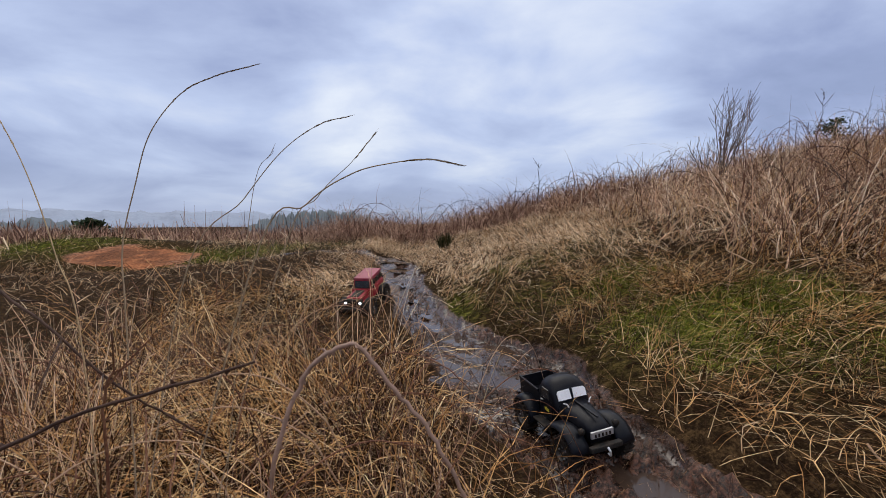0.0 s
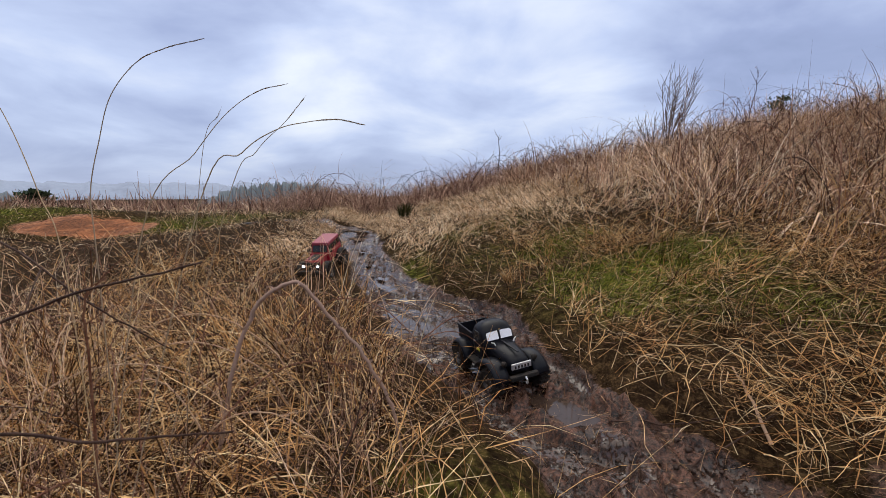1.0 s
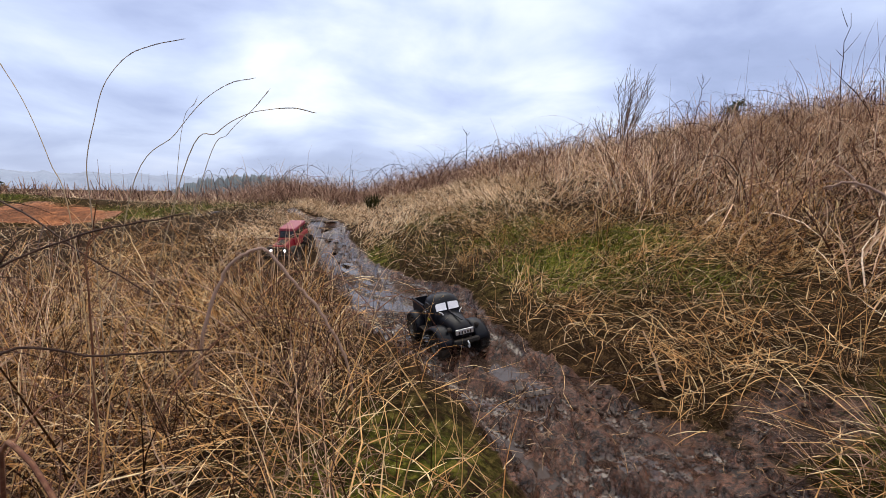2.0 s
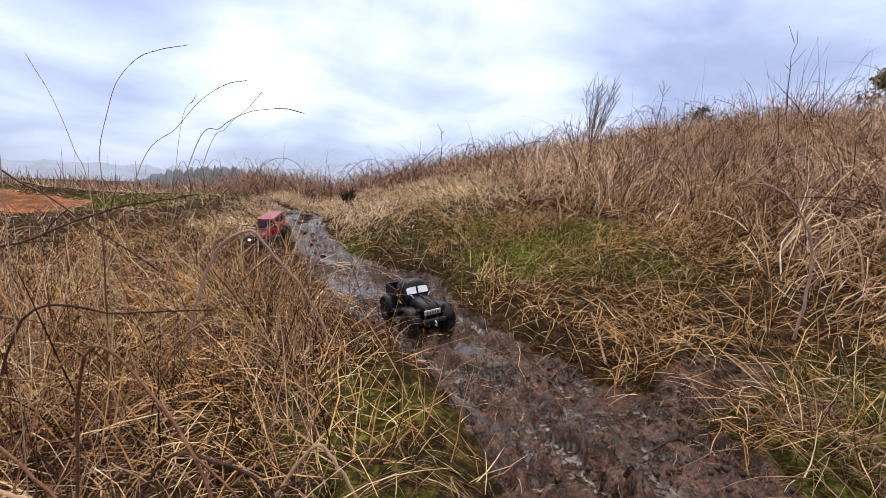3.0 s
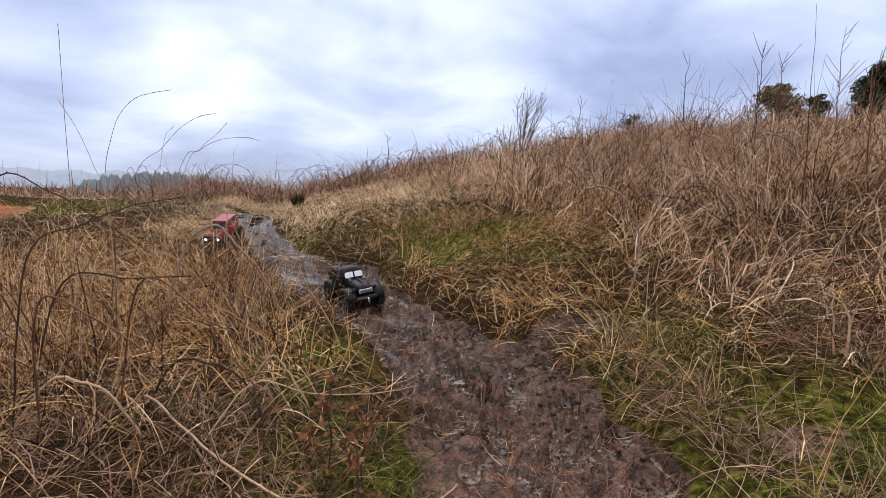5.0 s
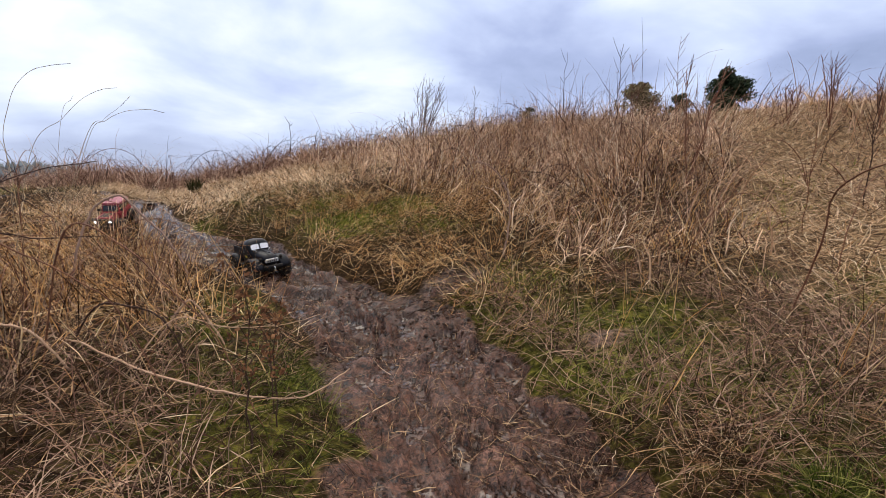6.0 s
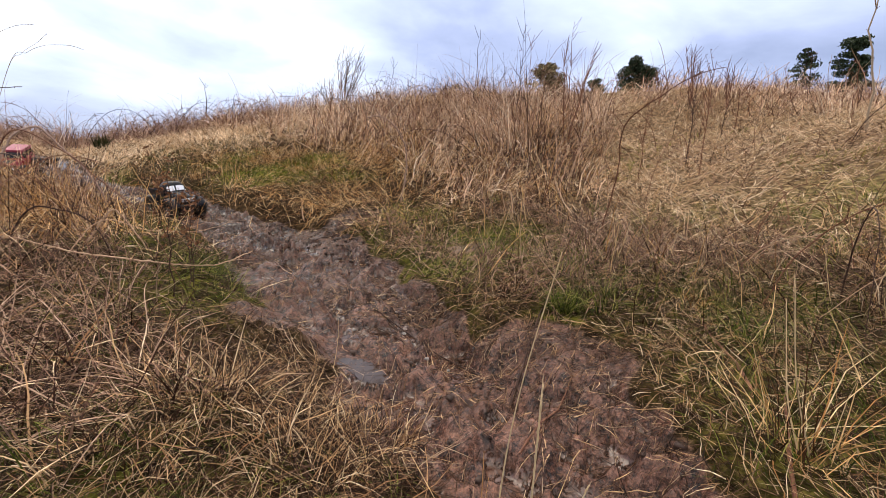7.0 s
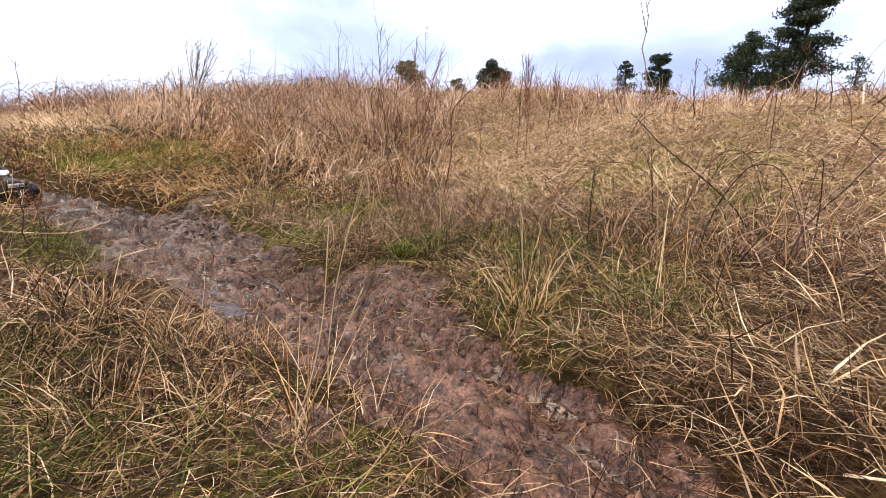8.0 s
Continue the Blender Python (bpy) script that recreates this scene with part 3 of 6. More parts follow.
# ---- plants: builders ----
def ribbons(name, roots, rng, length, width, lean0, bend, way, mat, label, category, seg=3, wander=0.35, tip=0.25, floor=0.004):
    """Many narrow curved blades in one mesh. lean0: angle from level at the root; bend: how far it turns over; way: heading."""
    n = len(roots)
    length, width, lean0, bend, way = (np.broadcast_to(np.asarray(v, float), n) for v in (length, width, lean0, bend, way))
    p = roots.copy()
    rows = []
    head = way.copy()
    side = way + np.pi / 2 + rng.normal(0, 0.5, n)
    for k in range(seg + 1):
        f = k / seg
        w = width * (1 - (1 - tip) * f ** 1.5) * 0.5
        off = np.column_stack([np.cos(side) * w, np.sin(side) * w, rng.normal(0, 0.35, n) * w])
        rows.append(np.stack([p - off, p + off], 1))
        th = lean0 - bend * (f + 0.5 / seg)
        head = head + rng.normal(0, wander / seg, n)
        step = (length / seg)[:, None] * np.column_stack([np.cos(th) * np.cos(head), np.cos(th) * np.sin(head), np.sin(th)])
        p = p + step
        low = height(p[:, 0], p[:, 1]) + floor + rng.random(n) * 0.03 * f
        p[:, 2] = np.maximum(p[:, 2], low)
    V = np.stack(rows, 1).reshape(-1, 3)
    base = (np.arange(n) * 2 * (seg + 1))[:, None, None]
    k = (np.arange(seg) * 2)[None, :, None]
    Q = (base + k + np.array([0, 1, 3, 2])[None, None, :]).reshape(-1, 4)
    return tagged(new(name, quad_mesh(name, V, Q, mat)), label, category, kind="stuff")


def clear_of_path(x, y, r=0.30):
    """The strip in which someone walks backwards beside the trail."""
    cx = np.interp(y, (-3.2, -2.8, -2.0, -1.0, 0.2), (-0.15, -0.1, 0.12, 0.2, 0.02))
    return (np.abs(x - cx) > r) | (y > 0.05 + r) | (y < -2.75 - r)


def scatter(rng, n, x0, x1, y0, y1, keep):
    x, y = rng.uniform(x0, x1, n), rng.uniform(y0, y1, n)
    ok = rng.random(n) < keep(x, y)
    x, y = x[ok], y[ok]
    return np.column_stack([x, y, height(x, y) - 0.005])


def flow(x, y, rng, spread_=0.9):
    """Heading in which the grass lies: it changes slowly from clump to clump."""
    return 9.0 * fbm(x, y, 0.8, 2, 3) + rng.normal(0, spread_, len(x))


# ---- grass over the whole slope ----
def meadow(name, n, box, keep, length, width, lean, bend, mat, label, category="grass", seg=3, spread_=0.9, wander=0.5, seed=1):
    r = np.random.default_rng(seed)
    x0, x1, y0, y1 = box
    fx, fy = 0.14 * (x1 - x0), 0.12 * (y1 - y0)

    def faded(x, y):
        # thins out raggedly towards the end of its stretch
        k = 0.5 * (fbm(x, y, 1.5, 2, 1) - 0.5)
        return keep(x, y) * ease(np.minimum(np.minimum(x - x0, x1 - x) / fx, np.minimum(y - y0, y1 - y) / fy) + k, 0.1, 0.9)

    p = scatter(r, n, *box, faded)
    m = len(p)
    clump = 0.55 + 0.9 * fbm(p[:, 0], p[:, 1], 2.2, 2, 4)
    ribbons(name, p, r, r.uniform(*length, m) * clump, r.uniform(*width, m), r.uniform(*lean, m), r.uniform(*bend, m), flow(p[:, 0], p[:, 1], r, spread_), mat, label, category, seg, wander)


def off_trail(x, y):
    return (1 - ease(bare(x, y), 0.15, 0.6))


def left_bed(x, y):
    s = np.interp(y, TRAIL[:, 0], TRAIL[:, 1]) - np.interp(y, TRAIL[:, 0], TRAIL[:, 2]) - x
    return ease(s, 0.08, 0.5)


by_cars = lambda x, y: ease(np.hypot((x + 0.61) * 1.2, y - 3.5), 0.25, 0.5) * (0.06 + 0.94 * ease(np.hypot((x + 0.5) / 0.42, (y - 2.75) / 0.75), 0.5, 1.1))
dark_bank = lambda x, y: 1 - 0.72 * np.exp(-(((x - 1.85) / 0.65) ** 2 + ((y + 0.2) / 0.8) ** 2))
tuftiness = lambda x, y: ease(fbm(x, y, 3.2, 3, 1), 0.3, 0.62)

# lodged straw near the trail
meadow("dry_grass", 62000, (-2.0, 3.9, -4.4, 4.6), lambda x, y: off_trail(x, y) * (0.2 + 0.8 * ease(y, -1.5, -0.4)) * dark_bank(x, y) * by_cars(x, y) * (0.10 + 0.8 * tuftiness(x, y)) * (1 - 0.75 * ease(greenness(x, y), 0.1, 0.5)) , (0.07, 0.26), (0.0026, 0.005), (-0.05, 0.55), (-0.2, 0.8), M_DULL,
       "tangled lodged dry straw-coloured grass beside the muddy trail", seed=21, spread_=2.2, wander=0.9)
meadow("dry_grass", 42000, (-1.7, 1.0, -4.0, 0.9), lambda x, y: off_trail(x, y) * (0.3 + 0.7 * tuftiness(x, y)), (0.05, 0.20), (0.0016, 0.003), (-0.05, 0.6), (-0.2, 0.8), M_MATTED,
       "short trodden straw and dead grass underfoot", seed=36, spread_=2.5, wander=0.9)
meadow("green_grass", 26000, (-1.2, 0.8, -3.2, 0.6), lambda x, y: off_trail(x, y) * ease(fbm(x, y, 2.4, 2, 3), 0.45, 0.62), (0.03, 0.10), (0.0014, 0.0026), (0.2, 1.4), (0.1, 1.6), M_GREEN,
       "short green grass growing through the straw", seed=37)
meadow("dry_grass", 5200, (-2.4, 0.3, 0.3, 4.2), lambda x, y: off_trail(x, y) * left_bed(x, y) * by_cars(x, y) * clear_of_path(x, y, 0.4), (0.28, 0.6), (0.003, 0.0055), (0.1, 1.2), (0.2, 1.7), M_STRAW,
       "long bent straws tangled over the dry grass bed", seed=38, seg=6, wander=0.9)
meadow("dry_grass", 3400, (0.9, 3.8, -3.4, 3.4), lambda x, y: off_trail(x, y) * dark_bank(x, y) * ease(y, -0.8, 0.4), (0.16, 0.36), (0.0026, 0.0042), (-0.05, 0.7), (-0.1, 1.1), M_STRAW,
       "long bent straws tangled over the slope", seed=39, seg=6, wander=0.9)
meadow("dry_grass", 30000, (-1.6, 2.6, 3.4, 9.0), lambda x, y: off_trail(x, y) * by_cars(x, y) * (0.4 + 0.6 * tuftiness(x * 0.7, y * 0.7)), (0.08, 0.22), (0.005, 0.009), (0.1, 1.1), (0.1, 1.6), M_GOLD,
       "short golden grass on the knoll above the trail", seed=40)
meadow("dry_grass", 9000, (-9, -0.8, 3.0, 10.0), lambda x, y: off_trail(x, y) * by_cars(x, y) * (0.3 + 0.7 * tuftiness(x * 0.7, y * 0.7)), (0.08, 0.22), (0.005, 0.009), (0.1, 1.1), (0.1, 1.6), M_DULL,
       "short dead grass over the hollow ground", seed=42)
meadow("dry_grass", 24000, (0.6, 3.2, -4.0, -0.6), lambda x, y: off_trail(x, y) * (0.3 + 0.7 * tuftiness(x, y)), (0.05, 0.18), (0.0016, 0.003), (-0.05, 0.5), (-0.2, 0.7), M_DULL,
       "trodden straw and plant litter at the trail's edge", seed=43, spread_=2.5, wander=0.9)
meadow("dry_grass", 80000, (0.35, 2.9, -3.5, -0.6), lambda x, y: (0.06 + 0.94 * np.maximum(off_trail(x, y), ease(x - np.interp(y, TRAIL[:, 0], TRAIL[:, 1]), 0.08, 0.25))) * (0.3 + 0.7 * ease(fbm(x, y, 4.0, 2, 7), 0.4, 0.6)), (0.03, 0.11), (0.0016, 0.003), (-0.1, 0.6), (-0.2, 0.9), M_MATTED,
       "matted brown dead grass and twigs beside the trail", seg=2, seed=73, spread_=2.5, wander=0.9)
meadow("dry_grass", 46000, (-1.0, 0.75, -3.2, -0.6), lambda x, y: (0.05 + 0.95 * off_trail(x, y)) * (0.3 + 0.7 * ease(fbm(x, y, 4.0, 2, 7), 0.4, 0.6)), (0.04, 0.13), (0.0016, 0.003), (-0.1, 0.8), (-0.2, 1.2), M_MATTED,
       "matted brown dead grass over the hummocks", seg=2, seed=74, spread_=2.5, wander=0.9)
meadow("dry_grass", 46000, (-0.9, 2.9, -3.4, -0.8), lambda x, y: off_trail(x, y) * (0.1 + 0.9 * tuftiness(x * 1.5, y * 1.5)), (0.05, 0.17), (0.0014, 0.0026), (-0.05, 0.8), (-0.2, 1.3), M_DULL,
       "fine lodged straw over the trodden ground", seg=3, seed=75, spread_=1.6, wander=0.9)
meadow("green_grass", 16000, (2.2, 7.0, -4.5, 1.0), lambda x, y: ease(fbm(x, y, 1.3, 3, 6), 0.5, 0.62) * (1 - thicket(x, y)), (0.04, 0.11), (0.0025, 0.005), (0.1, 1.4), (0.2, 1.6), M_MOSSY,
       "yellow-green grass growing through the slope's dead mat", seg=2, seed=76)
meadow("green_grass", 30000, (-0.6, 2.8, -3.2, 0.4), lambda x, y: off_trail(x, y) * ease(greenness(x, y), 0.15, 0.5) * (0.2 + 0.8 * ease(fbm(x, y, 4.5, 2, 3), 0.42, 0.58)), (0.02, 0.06), (0.0014, 0.0026), (0.2, 1.4), (0.2, 1.6), M_GREEN,
       "short olive-green turf between the dead straw", seg=2, seed=77)
# pale heaps of straw and mossy turf on the bank below the thicket
heaps = lambda x, y: ease(fbm(x, y, 2.1, 3, 6), 0.4, 0.6)
meadow("dry_grass", 24000, (0.8, 3.1, 0.1, 3.9), lambda x, y: off_trail(x, y) * (0.15 + 0.85 * heaps(x, y)) * (1 - 0.8 * ease(greenness(x, y), 0.4, 0.75)) * (1 - 0.6 * thicket(x, y)), (0.12, 0.34), (0.0026, 0.005), (-0.05, 0.8), (-0.2, 1.4), M_STRAW,
       "pale heaps of lodged straw on the bank below the thicket", seed=51, seg=4, spread_=1.6, wander=0.8)
meadow("green_grass", 42000, (0.8, 2.7, 0.1, 3.9), lambda x, y: off_trail(x, y) * (1 - heaps(x, y)) * ease(greenness(x, y), 0.05, 0.35), (0.025, 0.07), (0.002, 0.0035), (0.4, 1.5), (0.2, 1.6), M_MOSSY,
       "short yellow-green mossy turf on the bank", seed=52)
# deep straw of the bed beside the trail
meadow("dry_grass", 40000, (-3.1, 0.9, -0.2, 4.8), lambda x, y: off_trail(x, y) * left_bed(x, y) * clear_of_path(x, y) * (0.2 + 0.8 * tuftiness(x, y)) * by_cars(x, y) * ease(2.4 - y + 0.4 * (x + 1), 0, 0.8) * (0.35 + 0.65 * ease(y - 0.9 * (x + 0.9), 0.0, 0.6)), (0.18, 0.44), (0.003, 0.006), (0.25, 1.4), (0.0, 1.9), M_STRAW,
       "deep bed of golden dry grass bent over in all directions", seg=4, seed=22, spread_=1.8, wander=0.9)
# the open slope up from the trail
meadow("dry_grass", 85000, (1.9, 11, -7, 3.5), lambda x, y: (0.12 + 0.88 * tuftiness(x * 0.6, y * 0.6)) * (1 - 0.8 * thicket(x, y)), (0.10, 0.27), (0.003, 0.0065), (-0.05, 0.7), (-0.2, 0.9), M_GOLD,
       "golden dry grass covering the open slope", seg=2, seed=28, spread_=2.2, wander=0.9)
# middle distance
meadow("dry_grass", 76000, (-11, 11, -9, 13.5), lambda x, y: off_trail(x, y) * by_cars(x, y) * ((np.abs(x - 0.9) > 1.8) | (y > 3.2) | (y < -2.6)) * np.where(x < -1.5, 0.6, 1.0) * (0.2 + 0.8 * tuftiness(x * 0.5, y * 0.5)), (0.10, 0.27), (0.004, 0.008), (0.0, 1.0), (-0.2, 1.2), M_GOLD,
       "golden dry grass covering the open slope", seg=2, seed=23, spread_=2.2, wander=0.9)
meadow("dry_grass", 36000, (-60, 60, -30, 70), lambda x, y: ((np.abs(x) > 7.5) | (y > 10) | (y < -6)) * ease(np.hypot(x, y), 62, 10), (0.25, 0.6), (0.012, 0.03), (0.6, 1.4), (0.3, 1.6), M_GOLD,
       "rough dry grassland on the far slopes", seg=2, seed=24)
# green grass
meadow("green_grass", 75000, (-1.2, 4.2, -3.2, 5.0), lambda x, y: off_trail(x, y) * ease(greenness(x, y), 0.12, 0.55) * (1 - 0.7 * ease(fbm(x, y, 2.1, 3, 6), 0.4, 0.6) * ease(y, 0, 0.6)) * (0.25 + 0.75 * ease(fbm(x, y, 6.0, 2, 0), 0.35, 0.6)), (0.05, 0.16), (0.0016, 0.0032), (0.5, 1.5), (0.2, 1.6), M_GREEN,
       "short green grass growing through the straw", seed=25)
meadow("green_grass", 14000, (-10, 1, 4.5, 11), lambda x, y: off_trail(x, y) * ease(greenness(x, y), 0.15, 0.5), (0.06, 0.16), (0.004, 0.009), (0.6, 1.5), (0.2, 1.4), M_GREEN,
       "low green grass on the bank beyond the hollow", seed=26)
# thin upright straws that stand above the mat
meadow("dry_grass", 6000, (-2.4, 3.6, -3.4, 4.6), lambda x, y: off_trail(x, y) * dark_bank(x, y) * by_cars(x, y) * clear_of_path(x, y, 0.42) * ease(fbm(x, y, 1.6, 2, 2), 0.42, 0.68), (0.18, 0.42), (0.002, 0.0036), (0.7, 1.5), (-0.3, 1.0), M_STRAW,
       "thin upright dry grass stalks", seed=27, seg=4)

# ---- tall dead weeds ----
meadow("dead_weeds", 24000, (1.4, 8.5, -0.9, 9.8), lambda x, y: off_trail(x, y) * thicket(x, y) * (0.06 + 0.94 * ease(fbm(x, y, 2.0, 2, 5), 0.42, 0.56)), (0.28, 0.72), (0.006, 0.0115), (0.7, 1.5), (0.2, 2.9), M_BROWN,
       "dense stand of tall dead brown weed stalks", "weeds", seg=5, spread_=1.0, wander=1.1, seed=31)
meadow("dead_weeds", 14000, (1.6, 9.0, -0.9, 10.5), lambda x, y: off_trail(x, y) * thicket(x, y), (0.16, 0.46), (0.005, 0.010), (-0.1, 1.1), (-0.6, 2.0), M_BROWN,
       "crossing dead twigs filling the lower thicket", "weeds", seg=3, spread_=2.5, wander=1.2, seed=32)
meadow("dead_weeds", 17000, (-5.0, 4.5, 7.4, 13), lambda x, y: thicket(x, y), (0.28, 0.68), (0.007, 0.014), (0.6, 1.5), (0.0, 2.0), M_DARKBRUSH,
       "dark reddish bramble brush along the crest", "weeds", seg=3, spread_=2.5, wander=1.0, seed=33)
meadow("dead_weeds", 9000, (5.5, 40, -14, 30), lambda x, y: ease(fbm(x, y, 0.25, 2, 4), 0.42, 0.6) * ease(np.hypot(x, y), 42, 8) * ((x > 8) | (y < 0)), (0.3, 0.8), (0.008, 0.02), (0.9, 1.55), (0.2, 1.8), M_BROWN,
       "patches of dead brown weeds up the slope", "weeds", seg=2, spread_=2.5, seed=34)
meadow("dead_weeds", 9000, (6.0, 15, -9, 3.5), lambda x, y: ease(x + 0.3 * y + 1.6 * (fbm(x, y, 0.5, 2, 3) - 0.5), 6.6, 8.5), (0.2, 0.6), (0.006, 0.012), (0.6, 1.55), (0.2, 2.4), M_BROWN,
       "brown dead weeds along the top of the slope", "weeds", seg=3, spread_=2.5, wander=1.0, seed=47)
meadow("dead_weeds", 7000, (6.0, 15, -9, 3.5), lambda x, y: ease(x + 0.3 * y + 1.6 * (fbm(x, y, 0.5, 2, 3) - 0.5), 7.0, 8.8), (0.2, 0.5), (0.006, 0.012), (0.6, 1.55), (0.2, 2.4), M_DARKBRUSH,
       "dark dead brush along the top of the slope", "weeds", seg=3, spread_=2.5, wander=1.0, seed=48)
meadow("dead_weeds", 2600, (-2.2, 0.2, 0.4, 3.0), lambda x, y: off_trail(x, y) * by_cars(x, y) * left_bed(x, y) * clear_of_path(x, y, 0.45) * ease(fbm(x, y, 1.4, 2, 5), 0.45, 0.6), (0.25, 0.5), (0.002, 0.004), (1.0, 1.56), (0.0, 0.7), M_BROWN,
       "reddish dead weed stems standing in the straw", "weeds", seg=4, spread_=2.5, seed=35)
meadow("bramble_twigs", 9000, (-1.9, 0.25, -0.2, 2.8), lambda x, y: off_trail(x, y) * left_bed(x, y) * by_cars(x, y) * clear_of_path(x, y, 0.42) * ease(fbm(x, y, 1.3, 2, 1), 0.38, 0.6), (0.14, 0.46), (0.002, 0.0042), (-0.1, 1.4), (-0.6, 1.4), M_BRAMBLE,
       "tangled thin reddish bramble twigs in the straw", "bramble", seg=4, spread_=2.5, wander=1.4, seed=44)
meadow("bramble_twigs", 3000, (1.8, 3.4, -3.2, -1.2), lambda x, y: off_trail(x, y) * ease(fbm(x, y, 1.3, 2, 2), 0.42, 0.6), (0.12, 0.36), (0.0018, 0.0036), (-0.1, 1.2), (-0.6, 1.4), M_BRAMBLE,
       "tangled thin reddish bramble twigs heaped on the grass", "bramble", seg=4, spread_=2.5, wander=1.4, seed=45)
meadow("bramble_twigs", 9000, (2.0, 7.5, -0.6, 8.8), lambda x, y: thicket(x, y), (0.2, 0.55), (0.003, 0.006), (-0.1, 1.45), (-0.6, 1.4), M_BRAMBLE,
       "reddish bramble twigs tangled through the tall weeds", "bramble", seg=4, spread_=2.5, wander=1.4, seed=46)
meadow("bramble_twigs", 3200, (2.0, 7.5, -0.8, 9.2), lambda x, y: thicket(x, y) * ease(fbm(x, y, 1.5, 2, 7), 0.38, 0.58), (0.45, 0.95), (0.005, 0.009), (0.9, 1.55), (1.3, 3.0), M_BRAMBLE,
       "arching dark bramble canes hanging over the tall weeds", "bramble", seg=8, spread_=2.5, wander=0.7, seed=53)
meadow("dry_grass", 11000, (1.8, 6.5, -0.8, 7.0), lambda x, y: off_trail(x, y) * thicket(x, y) * ease(fbm(x, y, 1.9, 2, 8), 0.46, 0.58), (0.3, 0.6), (0.003, 0.0055), (0.8, 1.5), (0.6, 2.6), M_STRAW,
       "pale clumps of long grass drooping out of the thicket", seg=6, spread_=1.2, wander=0.6, seed=54)
meadow("bramble_twigs", 6000, (1.2, 2.9, -1.5, 0.9), lambda x, y: off_trail(x, y) * ease(fbm(x, y, 1.4, 2, 4), 0.38, 0.58), (0.12, 0.4), (0.0018, 0.0038), (-0.1, 1.0), (-0.5, 1.5), M_BRAMBLE,
       "thin dark bramble twigs trailing over the mossy bank", "bramble", seg=5, spread_=2.5, wander=1.0, seed=55)
meadow("bramble_twigs", 7000, (-1.4, 0.6, -2.2, 0.3), lambda x, y: off_trail(x, y) * clear_of_path(x, y, 0.3) * ease(fbm(x, y, 1.6, 2, 5), 0.38, 0.58), (0.10, 0.32), (0.0016, 0.0034), (-0.1, 0.9), (-0.5, 1.5), M_BRAMBLE,
       "thin reddish bramble twigs tangled low in the trodden grass", "bramble", seg=5, spread_=2.5, wander=1.0, seed=56)
meadow("bramble_twigs", 520, (2.8, 7.4, -0.9, 6.5), lambda x, y: ease(thicket(x, y) + 0.15, 0.3, 0.9), (0.9, 1.5), (0.005, 0.008), (1.15, 1.57), (1.4, 2.9), M_BRAMBLE,
       "tall arching bramble canes looping over the thicket", "bramble", seg=9, spread_=2.5, wander=0.5, seed=57)
meadow("dead_weeds", 220, (2.8, 7.4, -0.9, 6.5), lambda x, y: ease(thicket(x, y) + 0.15, 0.3, 0.9), (0.5, 0.95), (0.004, 0.007), (1.2, 1.57), (-0.3, 0.7), M_BRAMBLE,
       "thin dark weed stalks standing above the thicket", "weeds", seg=5, spread_=2.5, wander=0.5, seed=58)
# rank growth beside the strip that is walked
meadow("dry_grass", 5000, (-1.5, 0.35, -1.5, 0.5), lambda x, y: off_trail(x, y) * (0.25 + 0.75 * ease(fbm(x, y, 1.8, 2, 6), 0.4, 0.58)), (0.16, 0.36), (0.0026, 0.0048), (0.2, 1.3), (0.3, 2.0), M_DULL,
       "rank long straw tangled with brambles beside the trail", seg=6, spread_=2.0, wander=0.8, seed=59)
meadow("bramble_twigs", 5000, (-1.5, 0.35, -1.5, 0.5), lambda x, y: off_trail(x, y) * (0.25 + 0.75 * ease(fbm(x, y, 1.5, 2, 7), 0.4, 0.58)), (0.16, 0.38), (0.0022, 0.0042), (0.1, 1.35), (0.0, 2.0), M_BRAMBLE,
       "reddish bramble shoots tangled through the rank straw", "bramble", seg=6, spread_=2.5, wander=0.8, seed=60)
# brambles scattered over the open slope and its crest
meadow("bramble_twigs", 10000, (2.3, 8.5, -5.5, 0.8), lambda x, y: ease(fbm(x, y, 1.1, 3, 8), 0.5, 0.62), (0.15, 0.42), (0.0024, 0.0048), (-0.1, 1.2), (-0.4, 1.8), M_BRAMBLE,
       "low patches of brown bramble in the golden grass", "bramble", seg=5, spread_=2.5, wander=1.0, seed=62)
meadow("bramble_twigs", 1500, (5.0, 13.0, -7.0, 4.5), lambda x, y: ease(x + 0.3 * y + 2.0 * (fbm(x, y, 0.6, 2, 3) - 0.5), 6.2, 8.5) * ease(fbm(x, y, 0.9, 2, 6), 0.4, 0.6), (0.6, 1.2), (0.006, 0.011), (0.9, 1.57), (0.8, 2.9), M_BRAMBLE,
       "bramble loops and bare stalks along the crest", "bramble", seg=7, spread_=2.5, wander=0.7, seed=63)
meadow("bramble_twigs", 1500, (-3.4, 5.5, 7.6, 11.5), lambda x, y: ease(thicket(x, y), 0.2, 0.8), (0.6, 1.25), (0.006, 0.0105), (0.9, 1.57), (0.8, 2.9), M_BRAMBLE,
       "bramble loops standing against the sky on the crest", "bramble", seg=8, spread_=2.5, wander=0.6, seed=70)
meadow("dead_weeds", 420, (3.2, 9.5, -1.2, 6.5), lambda x, y: ease(thicket(x, y) + 0.1, 0.2, 0.9) * ease(fbm(x, y, 0.8, 2, 2), 0.35, 0.6), (0.6, 1.2), (0.004, 0.008), (1.15, 1.6), (-0.3, 1.1), M_BRAMBLE,
       "thin bare stalks rising out of the thicket", "weeds", seg=6, spread_=2.5, wander=0.7, seed=72)
# brush and bare saplings across the field
r = np.random.default_rng(41)
a, d = np.radians(r.uniform(-62, -8, 9000)), r.uniform(17, 30, 9000)
